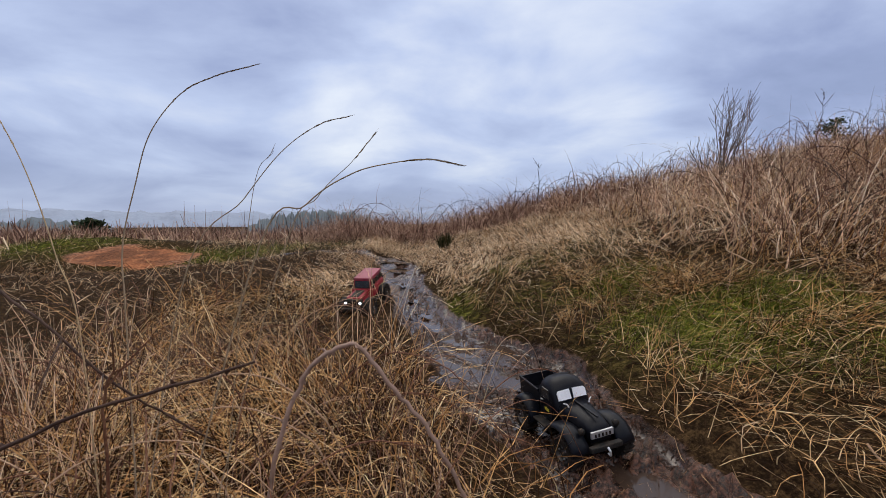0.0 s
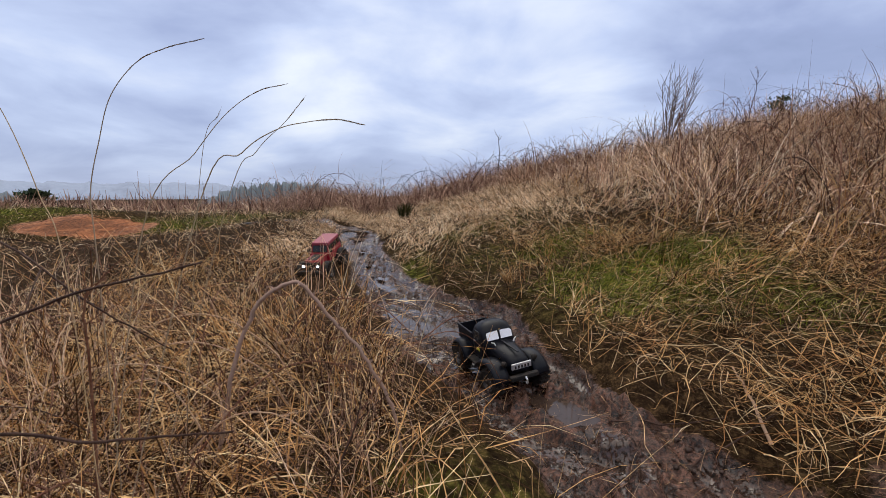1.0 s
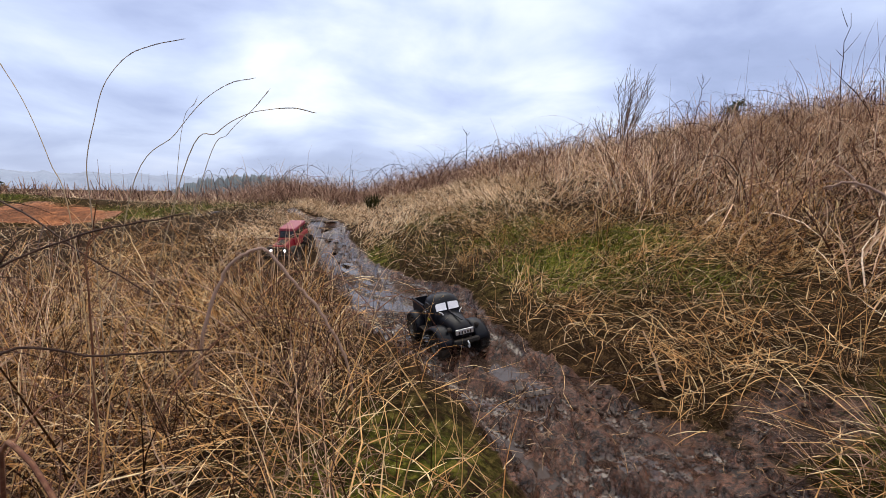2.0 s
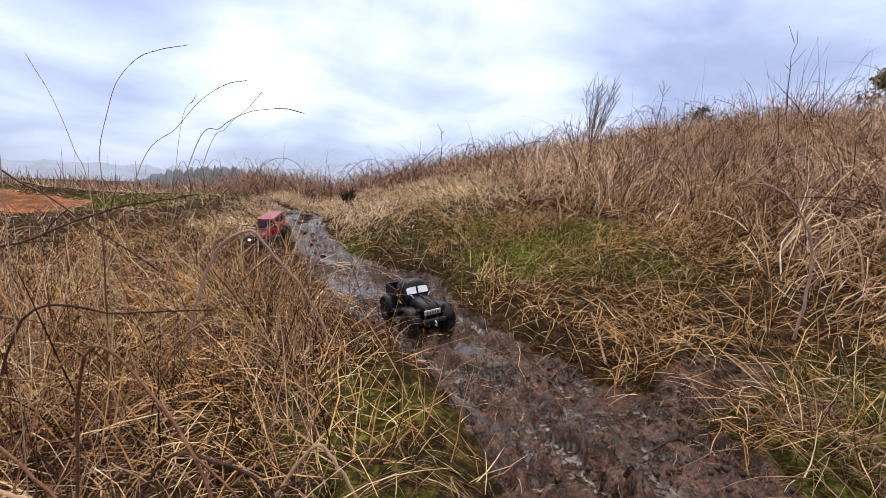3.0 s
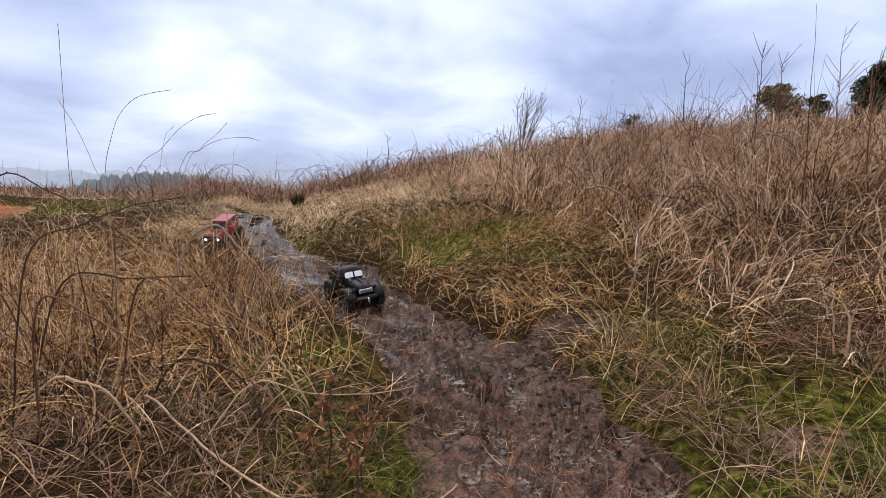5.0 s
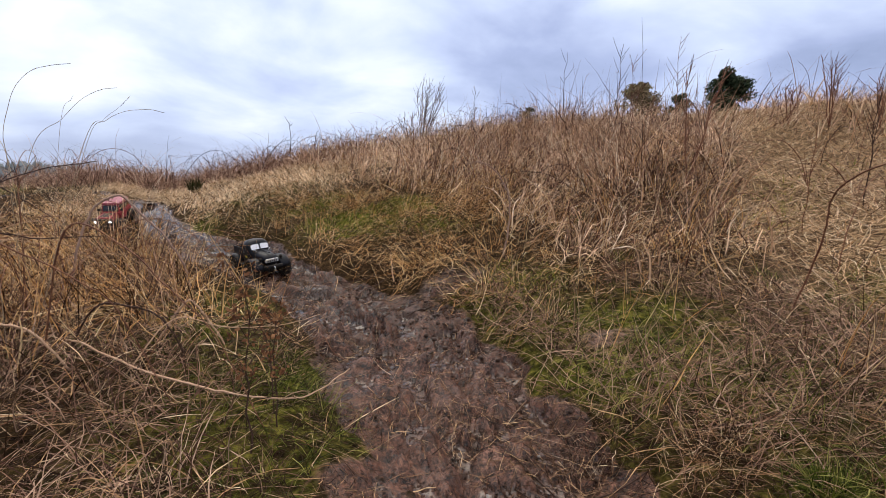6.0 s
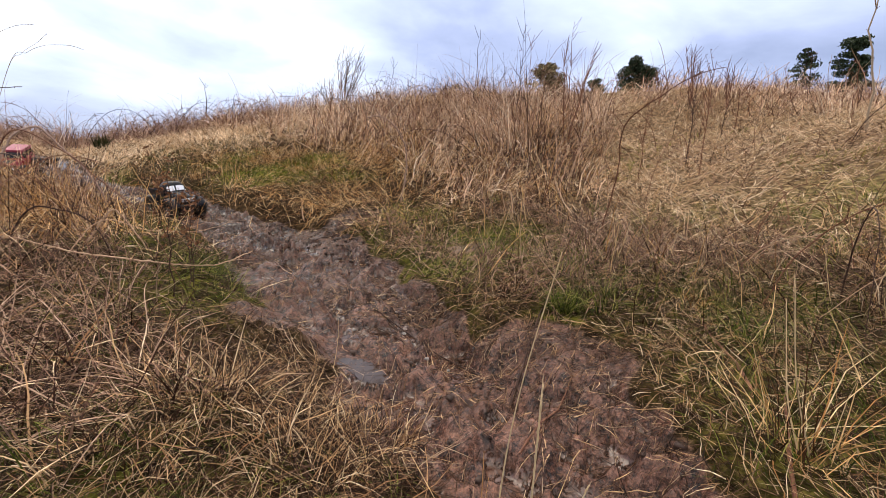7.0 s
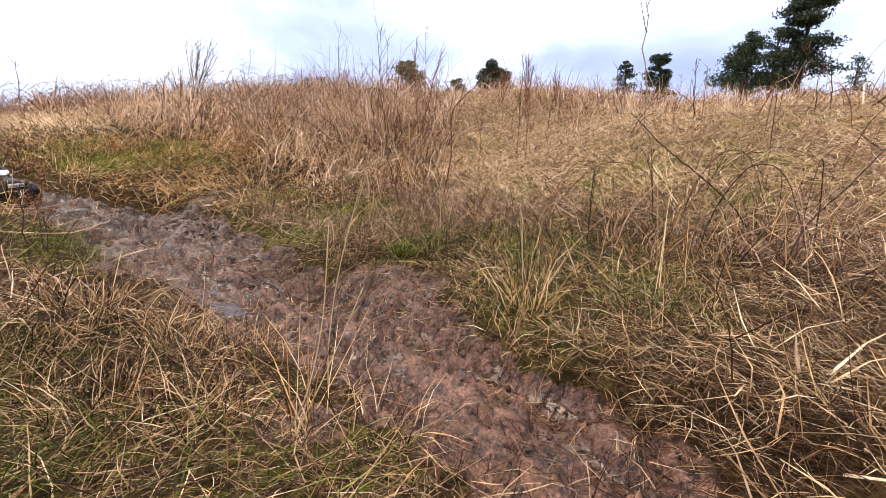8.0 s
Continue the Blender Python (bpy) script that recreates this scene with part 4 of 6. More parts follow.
p = np.column_stack([np.sin(a) * d, np.cos(a) * d, np.zeros(9000)])
p[:, 2] = height(p[:, 0], p[:, 1])
ribbons("far_brush", p, r, r.uniform(0.35, 0.8, 9000), r.uniform(0.02, 0.05, 9000), r.uniform(0.9, 1.56, 9000), r.uniform(0, 1, 9000), r.uniform(0, 6.3, 9000), M_DARKBRUSH, "dark band of bare brush across the field", "brush", 2)
a, d = np.radians(r.uniform(-60, -10, 700)), r.uniform(24, 38, 700)
a = a[fbm(np.degrees(a), d * 0, 0.35, 2, 2) > 0.45]
d = d[: len(a)]
p = np.column_stack([np.sin(a) * d, np.cos(a) * d, np.zeros(len(a))])
p[:, 2] = height(p[:, 0], p[:, 1])
ribbons("far_saplings", p, r, 0.5 + 1.5 * r.random(len(a)) ** 2.2, r.uniform(0.02, 0.045, len(a)), r.uniform(1.3, 1.65, len(a)), r.uniform(0, 0.15, len(a)), r.uniform(0, 6.3, len(a)), M_DARKBRUSH, "row of thin bare saplings on the skyline", "saplings", 3, 0.2, 0.2)


# ---- single plants ----
def mesh_object(name, bm, mat, parent=None, label="", smooth=True):
    me = bpy.data.meshes.new(name)
    bm.to_mesh(me)
    bm.free()
    for f in me.polygons:
        f.use_smooth = smooth
    me.materials.append(mat)
    ob = new(name, me)
    if parent:
        ob.parent = parent
    if label:
        ob["label"] = label
    return ob


def part(name, bm, mat, parent, label="", smooth=False):
    return mesh_object(name, bm, mat, parent, label, smooth)


def tube(bm, pts, r0, r1, sides=5):
    """A tapered round stem through pts."""
    pts = [Vector(p) for p in pts]
    rings = []
    for k, p in enumerate(pts):
        d = (pts[min(k + 1, len(pts) - 1)] - pts[max(k - 1, 0)]).normalized()
        a = d.orthogonal().normalized()
        b = d.cross(a)
        if rings:
            # keep the ring from twisting
            a = (prev - d * prev.dot(d)).normalized()
            b = d.cross(a)
        prev = a
        r = r0 + (r1 - r0) * k / (len(pts) - 1)
        rings.append([bm.verts.new(p + (a * math.cos(t) + b * math.sin(t)) * r) for t in (math.tau * i / sides for i in range(sides))])
    for A, B in zip(rings, rings[1:]):
        for i in range(sides):
            bm.faces.new((A[i], A[(i + 1) % sides], B[(i + 1) % sides], B[i]))
    bm.faces.new(rings[-1])
    return pts


def curve_points(ctrl, n):
    """A smooth line through the control points."""
    c = [Vector(p) for p in ctrl]
    c = [c[0] * 2 - c[1]] + c + [c[-1] * 2 - c[-2]]
    out = []
    for k in range(1, len(c) - 2):
        for i in range(n):
            t = i / n
            a, b, d, e = c[k - 1], c[k], c[k + 1], c[k + 2]
            out.append(0.5 * (2 * b + (d - a) * t + (2 * a - 5 * b + 4 * d - e) * t * t + (3 * b - 3 * d + e - a) * t ** 3))
    return out + [c[-2]]


def thorns(bm, pts, r, rnd, every=2):
    for k in range(1, len(pts) - 1, every):
        d = (pts[k + 1] - pts[k]).normalized()
        o = (d.orthogonal().normalized() * math.cos(rnd.uniform(0, 6)) + d.cross(d.orthogonal()).normalized() * math.sin(rnd.uniform(0, 6))).normalized()
        p = pts[k] + o * r * 0.6
        q = [bm.verts.new(p + d * r * 0.9), bm.verts.new(p - d * r * 0.9), bm.verts.new(p + o * r * 2.0 - d * r * 0.8)]
        bm.faces.new(q)


def cane(ctrl, mat, r0=0.0035, r1=0.0012, label="", twigs=0, seed=0, group="bramble canes", spiny=True):
    """A bramble cane: a tapered stem with thorns, and a few side twigs as parts."""
    rnd = random.Random(seed)
    bm = bmesh.new()
    pts = curve_points(ctrl, 7)
    pts = [p + Vector((rnd.gauss(0, 1), rnd.gauss(0, 1), rnd.gauss(0, 1))) * r0 * 0.28 for p in pts]
    tube(bm, pts, r0, r1)
    if spiny:
        thorns(bm, pts, r0, rnd)
    ob = mesh_object("bramble_cane", bm, mat)
    tagged(ob, label or "arching bramble cane with thorns, bare of leaves", "bramble", group)
    for k in range(twigs):
        i = rnd.randrange(len(pts) // 4, len(pts) - 2)
        d = (pts[i + 1] - pts[i]).normalized()
        o = Vector((rnd.gauss(0, 1), rnd.gauss(0, 1), rnd.uniform(0.0, 1.2))).normalized()
        L = rnd.uniform(0.05, 0.16)
        bm = bmesh.new()
        tube(bm, [pts[i] + (d * 0.6 + o) * L * f + Vector((0, 0, -0.25 * L * f * f)) for f in (0, 0.35, 0.7, 1.0)], r0 * 0.5, r0 * 0.2, 4)
        part("twig", bm, mat, ob)
    return ob


def arch(x, y, way, reach, rise, mat, r0, seed, twigs=2, drop=1.0):
    """A cane that roots at x, y, rises and bends over."""
    rnd = random.Random(seed)
    w = Vector((math.cos(way), math.sin(way), 0))
    b = Vector(at(x, y, -0.01))
    e = Vector(at(x + w.x * reach, y + w.y * reach))
    top = b.lerp(e, 0.5) + Vector((0, 0, rise))
    side = Vector((-w.y, w.x, 0)) * rnd.gauss(0, 0.06 * reach)
    ctrl = [b, b.lerp(e, 0.12) + Vector((0, 0, rise * 0.55)), b.lerp(e, 0.38) + Vector((0, 0, rise * 0.98)) + side * 0.5, b.lerp(e, 0.68) + Vector((0, 0, rise * 0.85)) + side, e.lerp(b, 0.02) + Vector((0, 0, rise * (1 - drop) * 0.8)) + side]
    return cane(ctrl, mat, r0, r0 * 0.35, twigs=twigs, seed=seed)


def stem(ctrl, mat, r0, r1, label, head=0.0, seed=0):
    """A tall grass stem with a thin drooping flower head."""
    rnd = random.Random(seed)
    pts = curve_points(ctrl, 8)
    bm = bmesh.new()
    tube(bm, pts, r0, r1, 5)
    ob = tagged(mesh_object("tall_grass", bm, mat), label, "grass stem", "tall grass stems")
    if head:
        bm = bmesh.new()
        k0 = int(len(pts) * (1 - head))
        for k in range(k0, len(pts) - 1):
            d = (pts[k + 1] - pts[k]).normalized()
            for _ in range(4):
                o = Vector((rnd.gauss(0, 1), rnd.gauss(0, 1), rnd.gauss(0, 1)))
                o = (o - d * o.dot(d)).normalized()
                p = pts[k].lerp(pts[k + 1], rnd.random())
                tube(bm, [p, p + d * 0.006 + o * 0.0012, p + d * 0.013 + o * 0.0006], r1 * 0.8, r1 * 0.3, 3)
        part("seed_head", bm, mat, ob)
    return ob


STEM_LABEL = "tall thin dry grass stem bending against the sky"
stem([at(-0.55, 0.79), (-0.552, 0.78, 0.61), (-0.56, 0.79, 0.75), (-0.54, 0.8, 0.86), (-0.51, 0.8, 0.95), (-0.46, 0.81, 1.02), (-0.4, 0.81, 1.05), (-0.325, 0.81, 1.07)], M_STEM_GREY, 0.0014, 0.0006, STEM_LABEL, 0.35, 1)
stem([at(-0.62, 0.84), (-0.5, 0.86, 0.67), (-0.38, 0.87, 0.84), (-0.31, 0.88, 0.93), (-0.24, 0.88, 0.98), (-0.18, 0.89, 1.0)], M_STEM_GREY, 0.0013, 0.0006, STEM_LABEL, 0.3, 2)
stem([at(-0.5, 0.78), (-0.29, 0.8, 0.72), (-0.22, 0.8, 0.84), (-0.16, 0.8, 0.90), (-0.118, 0.8, 0.95)], M_STEM_GREY, 0.0011, 0.0005, STEM_LABEL, 0.25, 3)
stem([at(-0.46, 0.57), (-0.26, 0.6, 0.72), (-0.18, 0.6, 0.82), (-0.12, 0.6, 0.86), (-0.07, 0.61, 0.875), (-0.02, 0.61, 0.88), (0.022, 0.61, 0.873)], M_STEM_GREY, 0.0012, 0.0006, STEM_LABEL, 0.3, 4)
stem([at(-0.5, 0.95), (-0.41, 0.96, 0.8), (-0.355, 0.96, 0.95)], M_STEM_GREY, 0.0009, 0.0005, STEM_LABEL, 0.2, 5)
stem([at(-0.45, 0.24), (-0.452, 0.25, 0.5), (-0.46, 0.26, 0.85), (-0.462, 0.262, 1.13)], M_STEM_GREY, 0.0012, 0.0006, STEM_LABEL, 0.2, 6)
stem([at(-0.47, 0.62), (-0.5, 0.62, 0.6), (-0.54, 0.63, 0.75), (-0.585, 0.64, 0.87), (-0.64, 0.65, 0.97)], M_STEM, 0.0012, 0.0006, STEM_LABEL, 0.2, 7)

# canes of the bed beside the trail
cane([at(-0.46, 1.07), (-0.4, 1.07, 0.25), (-0.33, 1.08, 0.43), (-0.25, 1.085, 0.49), (-0.2, 1.085, 0.485), (-0.13, 1.08, 0.4), (-0.03, 1.07, 0.28), (0.05, 1.06, 0.13), at(0.08, 1.05)], M_HOOP, 0.0065, 0.005, "stout pale bramble cane bent over like a hoop", 1, 11)
cane([at(-0.62, 0.2), (-0.6, 0.3, 0.45), (-0.48, 0.36, 0.55), (-0.36, 0.41, 0.61), (-0.2, 0.47, 0.65)], M_CANE_DARK, 0.003, 0.0016, "dark thorny bramble cane leaning over the straw", 2, 12)
cane([at(-0.72, 0.5), (-0.6, 0.5, 0.34), (-0.4, 0.52, 0.345), (-0.19, 0.53, 0.35)], M_CANE_DARK, 0.0038, 0.0018, "dark bramble cane lying level over the straw", 0, 13)
cane([at(-1.3, 1.0), (-1.0, 0.9, 0.66), (-0.75, 0.8, 0.64), (-0.55, 0.75, 0.52), (-0.42, 0.8, 0.4)], M_CANE_DARK, 0.0038, 0.0015, "", 3, 14)
cane([at(-0.5, 0.64), (-0.49, 0.64, 0.42), (-0.48, 0.63, 0.56), (-0.44, 0.63, 0.6)], M_CANE_RED, 0.003, 0.0012, "", 3, 15)
rnd = random.Random(3)
for k in range(46):
    x, y = rnd.uniform(-2.2, 0.1), rnd.uniform(0.5, 4.2)
    if x > np.interp(y, TRAIL[:, 0], TRAIL[:, 1]) - 0.45 or (x > -0.6 and y < 0.8) or math.hypot(x + 0.6, y - 3.4) < 0.7:
        continue
    arch(x, y, rnd.uniform(0, 6.28), rnd.uniform(0.3, 0.9), rnd.uniform(0.2, 0.5), rnd.choice([M_CANE_RED, M_CANE_RED, M_CANE_DARK, M_CANE_PALE]), rnd.uniform(0.0018, 0.0032), 100 + k, 2)
for k in range(52):
    x, y = rnd.uniform(-1.7, -0.25), rnd.uniform(0.75, 2.3)
    arch(x, y, rnd.uniform(0, 6.28), rnd.uniform(0.4, 1.0), rnd.uniform(0.14, 0.4), rnd.choice([M_CANE_RED, M_CANE_RED, M_CANE_PALE]), rnd.uniform(0.0025, 0.004), 520 + k, 3)
# canes by the walk's later part
cane([at(-0.34, 0.36), (-0.27, 0.25, 0.0), (-0.03, -0.09, -0.02), (0.15, -0.31, -0.02), (0.29, -0.42, -0.03), (0.42, -0.46, -0.03), (0.56, -0.39, 0.0)], M_CANE_PALE, 0.0042, 0.002, "pale woody cane lying through the grass beside the trail", 2, 18)
cane([at(-0.66, 0.24), (-0.52, 0.2, 0.10), (-0.43, 0.18, 0.10), (-0.35, 0.16, 0.06), at(-0.26, 0.13)], M_CANE_PALE, 0.005, 0.004, "stout pale dead cane fallen in the straw", 1, 19)
cane([at(-0.3, 0.3), (-0.2, 0.24, 0.12), (-0.09, 0.21, 0.12), (0.01, 0.18, 0.07), at(0.08, 0.15)], M_CANE_DARK, 0.004, 0.003, "", 2, 20)
cane([at(-0.02, 0.3), (0.08, 0.27, 0.10), (0.13, 0.26, 0.08), at(0.22, 0.24)], M_CANE_PALE, 0.005, 0.004, "stout pale dead cane fallen in the straw", 1, 21)
cane([(-0.5, 0.1, -0.05), (-0.43, -0.01, 0.38), (-0.29, -0.07, 0.36), (-0.15, -0.14, 0.28), (-0.07, -0.17, 0.2), at(0.06, -0.22)], M_CANE_RED, 0.003, 0.0015, "", 3, 22)
cane([at(-0.35, 0.2), (-0.22, 0.03, 0.42), (-0.05, -0.11, 0.38), (0.06, -0.24, 0.28), (0.18, -0.35, 0.15), at(0.3, -0.48)], M_CANE_RED, 0.003, 0.0014, "", 3, 23)
cane([at(0.33, -0.36), (0.33, -0.35, 0.0), (0.32, -0.31, 0.11), (0.26, -0.27, 0.22)], M_CANE_DARK, 0.0022, 0.001, "", 3, 24)
cane([at(2.06, 0.86), (2.04, 0.88, 0.1), (2.08, 0.89, 0.28), (2.09, 0.91, 0.51), (2.0, 0.94, 0.69), (1.87, 0.97, 0.76), (1.78, 1.0, 0.74)], M_HOOP, 0.0075, 0.0045, "stout pale bramble cane bent over at its top", 2, 25)
cane([at(2.55, -0.7), (2.5, -0.8, 0.4), (2.43, -0.84, 0.58), (2.25, -1.0, 0.68), (2.05, -1.3, 0.76), (1.92, -1.49, 0.79)], M_CANE_RED, 0.0045, 0.002, "long thorny cane reaching over the open grass", 3, 26)
cane([at(2.5, -2.62), (2.35, -2.55, 0.18), (2.2, -2.45, 0.29), (2.0, -2.3, 0.43), (1.84, -2.2, 0.55)], M_CANE_DARK, 0.004, 0.0016, "long thorny cane reaching over the open grass", 3, 27)
cane([at(1.95, -2.72), (2.0, -2.77, 0.0), (2.08, -2.82, 0.15), (2.18, -2.92, 0.3), (2.29, -3.01, 0.44), (2.4, -3.1, 0.52)], M_CANE_DARK, 0.004, 0.0018, "", 4, 28)
cane([at(2.05, -2.72), (2.09, -2.79, 0.03), (2.21, -2.9, 0.19), (2.34, -3.04, 0.3), (2.5, -3.2, 0.36)], M_CANE_RED, 0.004, 0.0018, "", 3, 29)
for k in range(9):
    x, y = rnd.uniform(-0.75, -0.42), rnd.uniform(-1.2, 0.3)
    arch(x, y, rnd.uniform(0.4, 2.4), rnd.uniform(0.3, 0.6), rnd.uniform(0.06, 0.16), rnd.choice([M_CANE_RED, M_CANE_DARK, M_CANE_PALE]), rnd.uniform(0.0018, 0.003), 160 + k, 2)
cane([at(-0.1, 0.05), (0.05, 0.12, 0.08), (0.22, 0.12, 0.03), (0.42, 0.1, 0.02), (0.56, 0.02, 0.07)], M_CANE_PALE, 0.003, 0.0012, "pale woody stick lying in the straw beside the trail", 2, 16, spiny=False)
cane([at(-0.1, 0.75), (-0.06, 0.7, 0.14), (0.0, 0.62, 0.3), (0.02, 0.6, 0.4)], M_CANE_DARK, 0.0024, 0.001, "dark upright weed stem with small withered leaves", 5, 17)
# the thicket's arching canes
for k in range(150):
    y = rnd.uniform(-0.4, 9.0)
    x = rnd.uniform(1.9, 7.0)
    if rnd.random() > float(thicket(np.array([x]), np.array([y]))[0]):
        continue
    arch(x, y, rnd.uniform(0, 6.28), rnd.uniform(0.5, 1.5), rnd.uniform(0.28, 0.55), rnd.choice([M_CANE_RED, M_CANE_PALE, M_CANE_DARK, M_CANE_PALE]), rnd.uniform(0.003, 0.0055), 200 + k, 3)
for k in range(80):
    x, y = rnd.uniform(3.4, 7.8), rnd.uniform(3.2, 8.5)
    arch(x, y, rnd.uniform(0, 6.28), rnd.uniform(0.5, 1.3), rnd.uniform(0.42, 0.68), rnd.choice([M_CANE_RED, M_CANE_DARK, M_CANE_RED]), rnd.uniform(0.002, 0.0038), 470 + k, 2)
for k in range(40):
    x, y = rnd.uniform(-3.0, 4.5), rnd.uniform(8.2, 10.5)
    arch(x, y, rnd.uniform(0, 6.28), rnd.uniform(0.7, 1.6), rnd.uniform(0.4, 0.75), rnd.choice([M_CANE_RED, M_CANE_DARK]), rnd.uniform(0.004, 0.007), 320 + k, 2)
for k in range(26):
    x, y = rnd.uniform(1.9, 3.2), rnd.uniform(-2.9, -1.3)
    arch(x, y, rnd.uniform(0, 6.28), rnd.uniform(0.3, 0.8), rnd.uniform(0.12, 0.42), rnd.choice([M_CANE_RED, M_CANE_DARK, M_CANE_PALE]), rnd.uniform(0.002, 0.0035), 380 + k, 3)
for k in range(14):
    x, y = rnd.uniform(3.0, 7.0), rnd.uniform(-4.0, 1.0)
    arch(x, y, rnd.uniform(0, 6.28), rnd.uniform(0.4, 1.0), rnd.uniform(0.3, 0.7), rnd.choice([M_CANE_RED, M_CANE_DARK]), rnd.uniform(0.003, 0.005), 420 + k, 3)


def weed(x, y, h, mat, seed, lean=(0, 0), leaves=0, branches=6, r=0.004, name="weed", label="tall dead weed stalk with short side twigs", mat_leaf=None, steep=0.5):
    """An upright dead weed: a stalk, side twigs, and withered leaves or seed heads."""
    rnd = random.Random(seed)
    b = Vector(at(x, y, -0.01))
    top = b + Vector((lean[0], lean[1], h))
    pts = [b.lerp(top, f) + Vector((rnd.gauss(0, 0.012), rnd.gauss(0, 0.012), 0)) * h * (f > 0) for f in np.linspace(0, 1, 9)]
    bm = bmesh.new()
    tube(bm, pts, r, r * 0.35)
    ob = tagged(mesh_object(name, bm, mat), label, "weed", "tall dead weeds")
    tips = []
    for k in range(branches):
        f = rnd.uniform(0.35, 0.95)
        p = b.lerp(top, f)
        w = rnd.uniform(0, math.tau)
        L = h * rnd.uniform(0.12, 0.32) * (1.25 - f * 0.6)
        o = Vector((math.cos(w), math.sin(w), steep * 2 + rnd.uniform(0, 0.6))).normalized()
        line = [p + o * L * q + Vector((0, 0, 0.12 * L * q * q)) for q in (0, 0.4, 0.75, 1.0)]
        bm = bmesh.new()
        tube(bm, line, r * 0.5, r * 0.2, 4)
        part("twig", bm, mat, ob)
        tips += [line[i].lerp(line[i + 1], rnd.random()) for i in (1, 2, 2)]
    if leaves:
        bm = bmesh.new()
        for k in range(leaves):
            p = rnd.choice(tips + pts[5:])
            for _ in range(2):
                c = p + Vector((rnd.gauss(0, 1), rnd.gauss(0, 1), rnd.gauss(0, 1))) * 0.008
                d = Vector((rnd.gauss(0, 1), rnd.gauss(0, 1), rnd.gauss(-0.3, 1))).normalized()
                s = d.orthogonal().normalized()
                L = rnd.uniform(0.008, 0.02)
                bm.faces.new([bm.verts.new(c), bm.verts.new(c + d * L * 0.5 + s * L * 0.3), bm.verts.new(c + d * L), bm.verts.new(c + d * L * 0.5 - s * L * 0.3)])
        part("withered_leaves", bm, mat_leaf or M_LEAF_DEAD, ob)
    return ob


weed(1.95, 9.3, 1.05, M_CANE_DARK, 1, branches=5, r=0.012, leaves=20, label="dark upright dead stalk standing on the crest")
weed(6.26, 5.11, 1.45, M_CANE_DARK, 2, branches=3, r=0.008, label="thin dark stalk rising above the thicket")
weed(5.68, 3.28, 1.35, M_CANE_DARK, 3, branches=12, r=0.007, leaves=30)
weed(5.2, 2.6, 1.25, M_CANE_RED, 4, branches=10, r=0.006, leaves=20)
weed(6.2, 2.7, 1.4, M_CANE_RED, 5, branches=11, r=0.006, leaves=20)
weed(4.5, 5.56, 1.0, M_CANE_DARK, 6, lean=(0.1, 0), branches=3, r=0.006, leaves=12)
weed(4.24, -0.45, 0.95, M_CANE_RED, 7, branches=14, r=0.005, leaves=40, steep=0.8, label="bushy dead weed with upright seed heads")
weed(4.5, -0.2, 0.85, M_CANE_DARK, 8, branches=14, r=0.005, leaves=60, steep=0.8, label="bushy dead weed with upright seed heads")
weed(3.9, -0.1, 0.8, M_CANE_RED, 9, branches=10, r=0.004, leaves=20, steep=0.8)
weed(6.1, -1.1, 1.55, M_STEM_GREY, 10, lean=(0.03, 0.16), branches=2, r=0.012, leaves=60, label="tall leaning dead stalk with a mossy crust", mat_leaf=M_TWIG)
weed(0.25, -0.55, 0.50, M_CANE_DARK, 11, branches=9, r=0.0028, leaves=90, label="dark dead weed hung with small withered leaves")
weed(0.33, -0.44, 0.38, M_CANE_DARK, 12, branches=8, r=0.0025, leaves=70, label="dark dead weed hung with small withered leaves")
for k in range(34):
    x, y = rnd.uniform(2.6, 8.0), rnd.uniform(0.2, 8.8)
    if rnd.random() < float(thicket(np.array([x]), np.array([y]))[0]):
        weed(x, y, rnd.uniform(0.4, 0.75), rnd.choice([M_CANE_DARK, M_CANE_RED, M_CANE_PALE]), 30 + k, lean=(rnd.gauss(0, 0.1), rnd.gauss(0, 0.1)), branches=rnd.randint(3, 9), r=rnd.uniform(0.003, 0.006), leaves=rnd.choice([0, 0, 15]))
for k in range(26):
    x, y = rnd.uniform(5.0, 13.0), rnd.uniform(-6.0, 0.8)
    weed(x, y, rnd.uniform(0.35, 0.8), rnd.choice([M_CANE_DARK, M_CANE_RED]), 80 + k, lean=(rnd.gauss(0, 0.08), rnd.gauss(0, 0.08)), branches=rnd.randint(3, 7), r=rnd.uniform(0.005, 0.009), leaves=25)


def tuft(x, y, n, length, mat, label, seed, name="grass_tuft", width=0.0025, lean=(0.8, 1.5), bend=(0.3, 1.5), radius=0.04):
    r = np.random.default_rng(seed)
    a, d = r.uniform(0, math.tau, n), radius * np.sqrt(r.random(n))
    p = np.column_stack([x + np.cos(a) * d, y + np.sin(a) * d, np.zeros(n)])
    p[:, 2] = height(p[:, 0], p[:, 1]) - 0.004
    ob = ribbons(name, p, r, r.uniform(0.5, 1.0, n) * length, width * r.uniform(0.7, 1.3, n), r.uniform(*lean, n), r.uniform(*bend, n), a + r.normal(0, 1.1, n), mat, label, "grass tuft", 3, 0.8)
    ob["group"], ob["kind"] = "grass tufts", "thing"
    return ob


tuft(0.79, 2.86, 160, 0.13, M_STRAW, "small pale dry grass tuft at the edge of the mud", 1)
tuft(0.02, 6.55, 200, 0.28, M_RUSH, "dark green rush tuft on the open grass", 2, "rush_tuft", 0.012, (1.1, 1.56), (0.0, 0.6), 0.07)
tuft(1.47, -1.31, 320, 0.11, M_GREEN, "bright green grass tuft beside the trail", 3, radius=0.05)
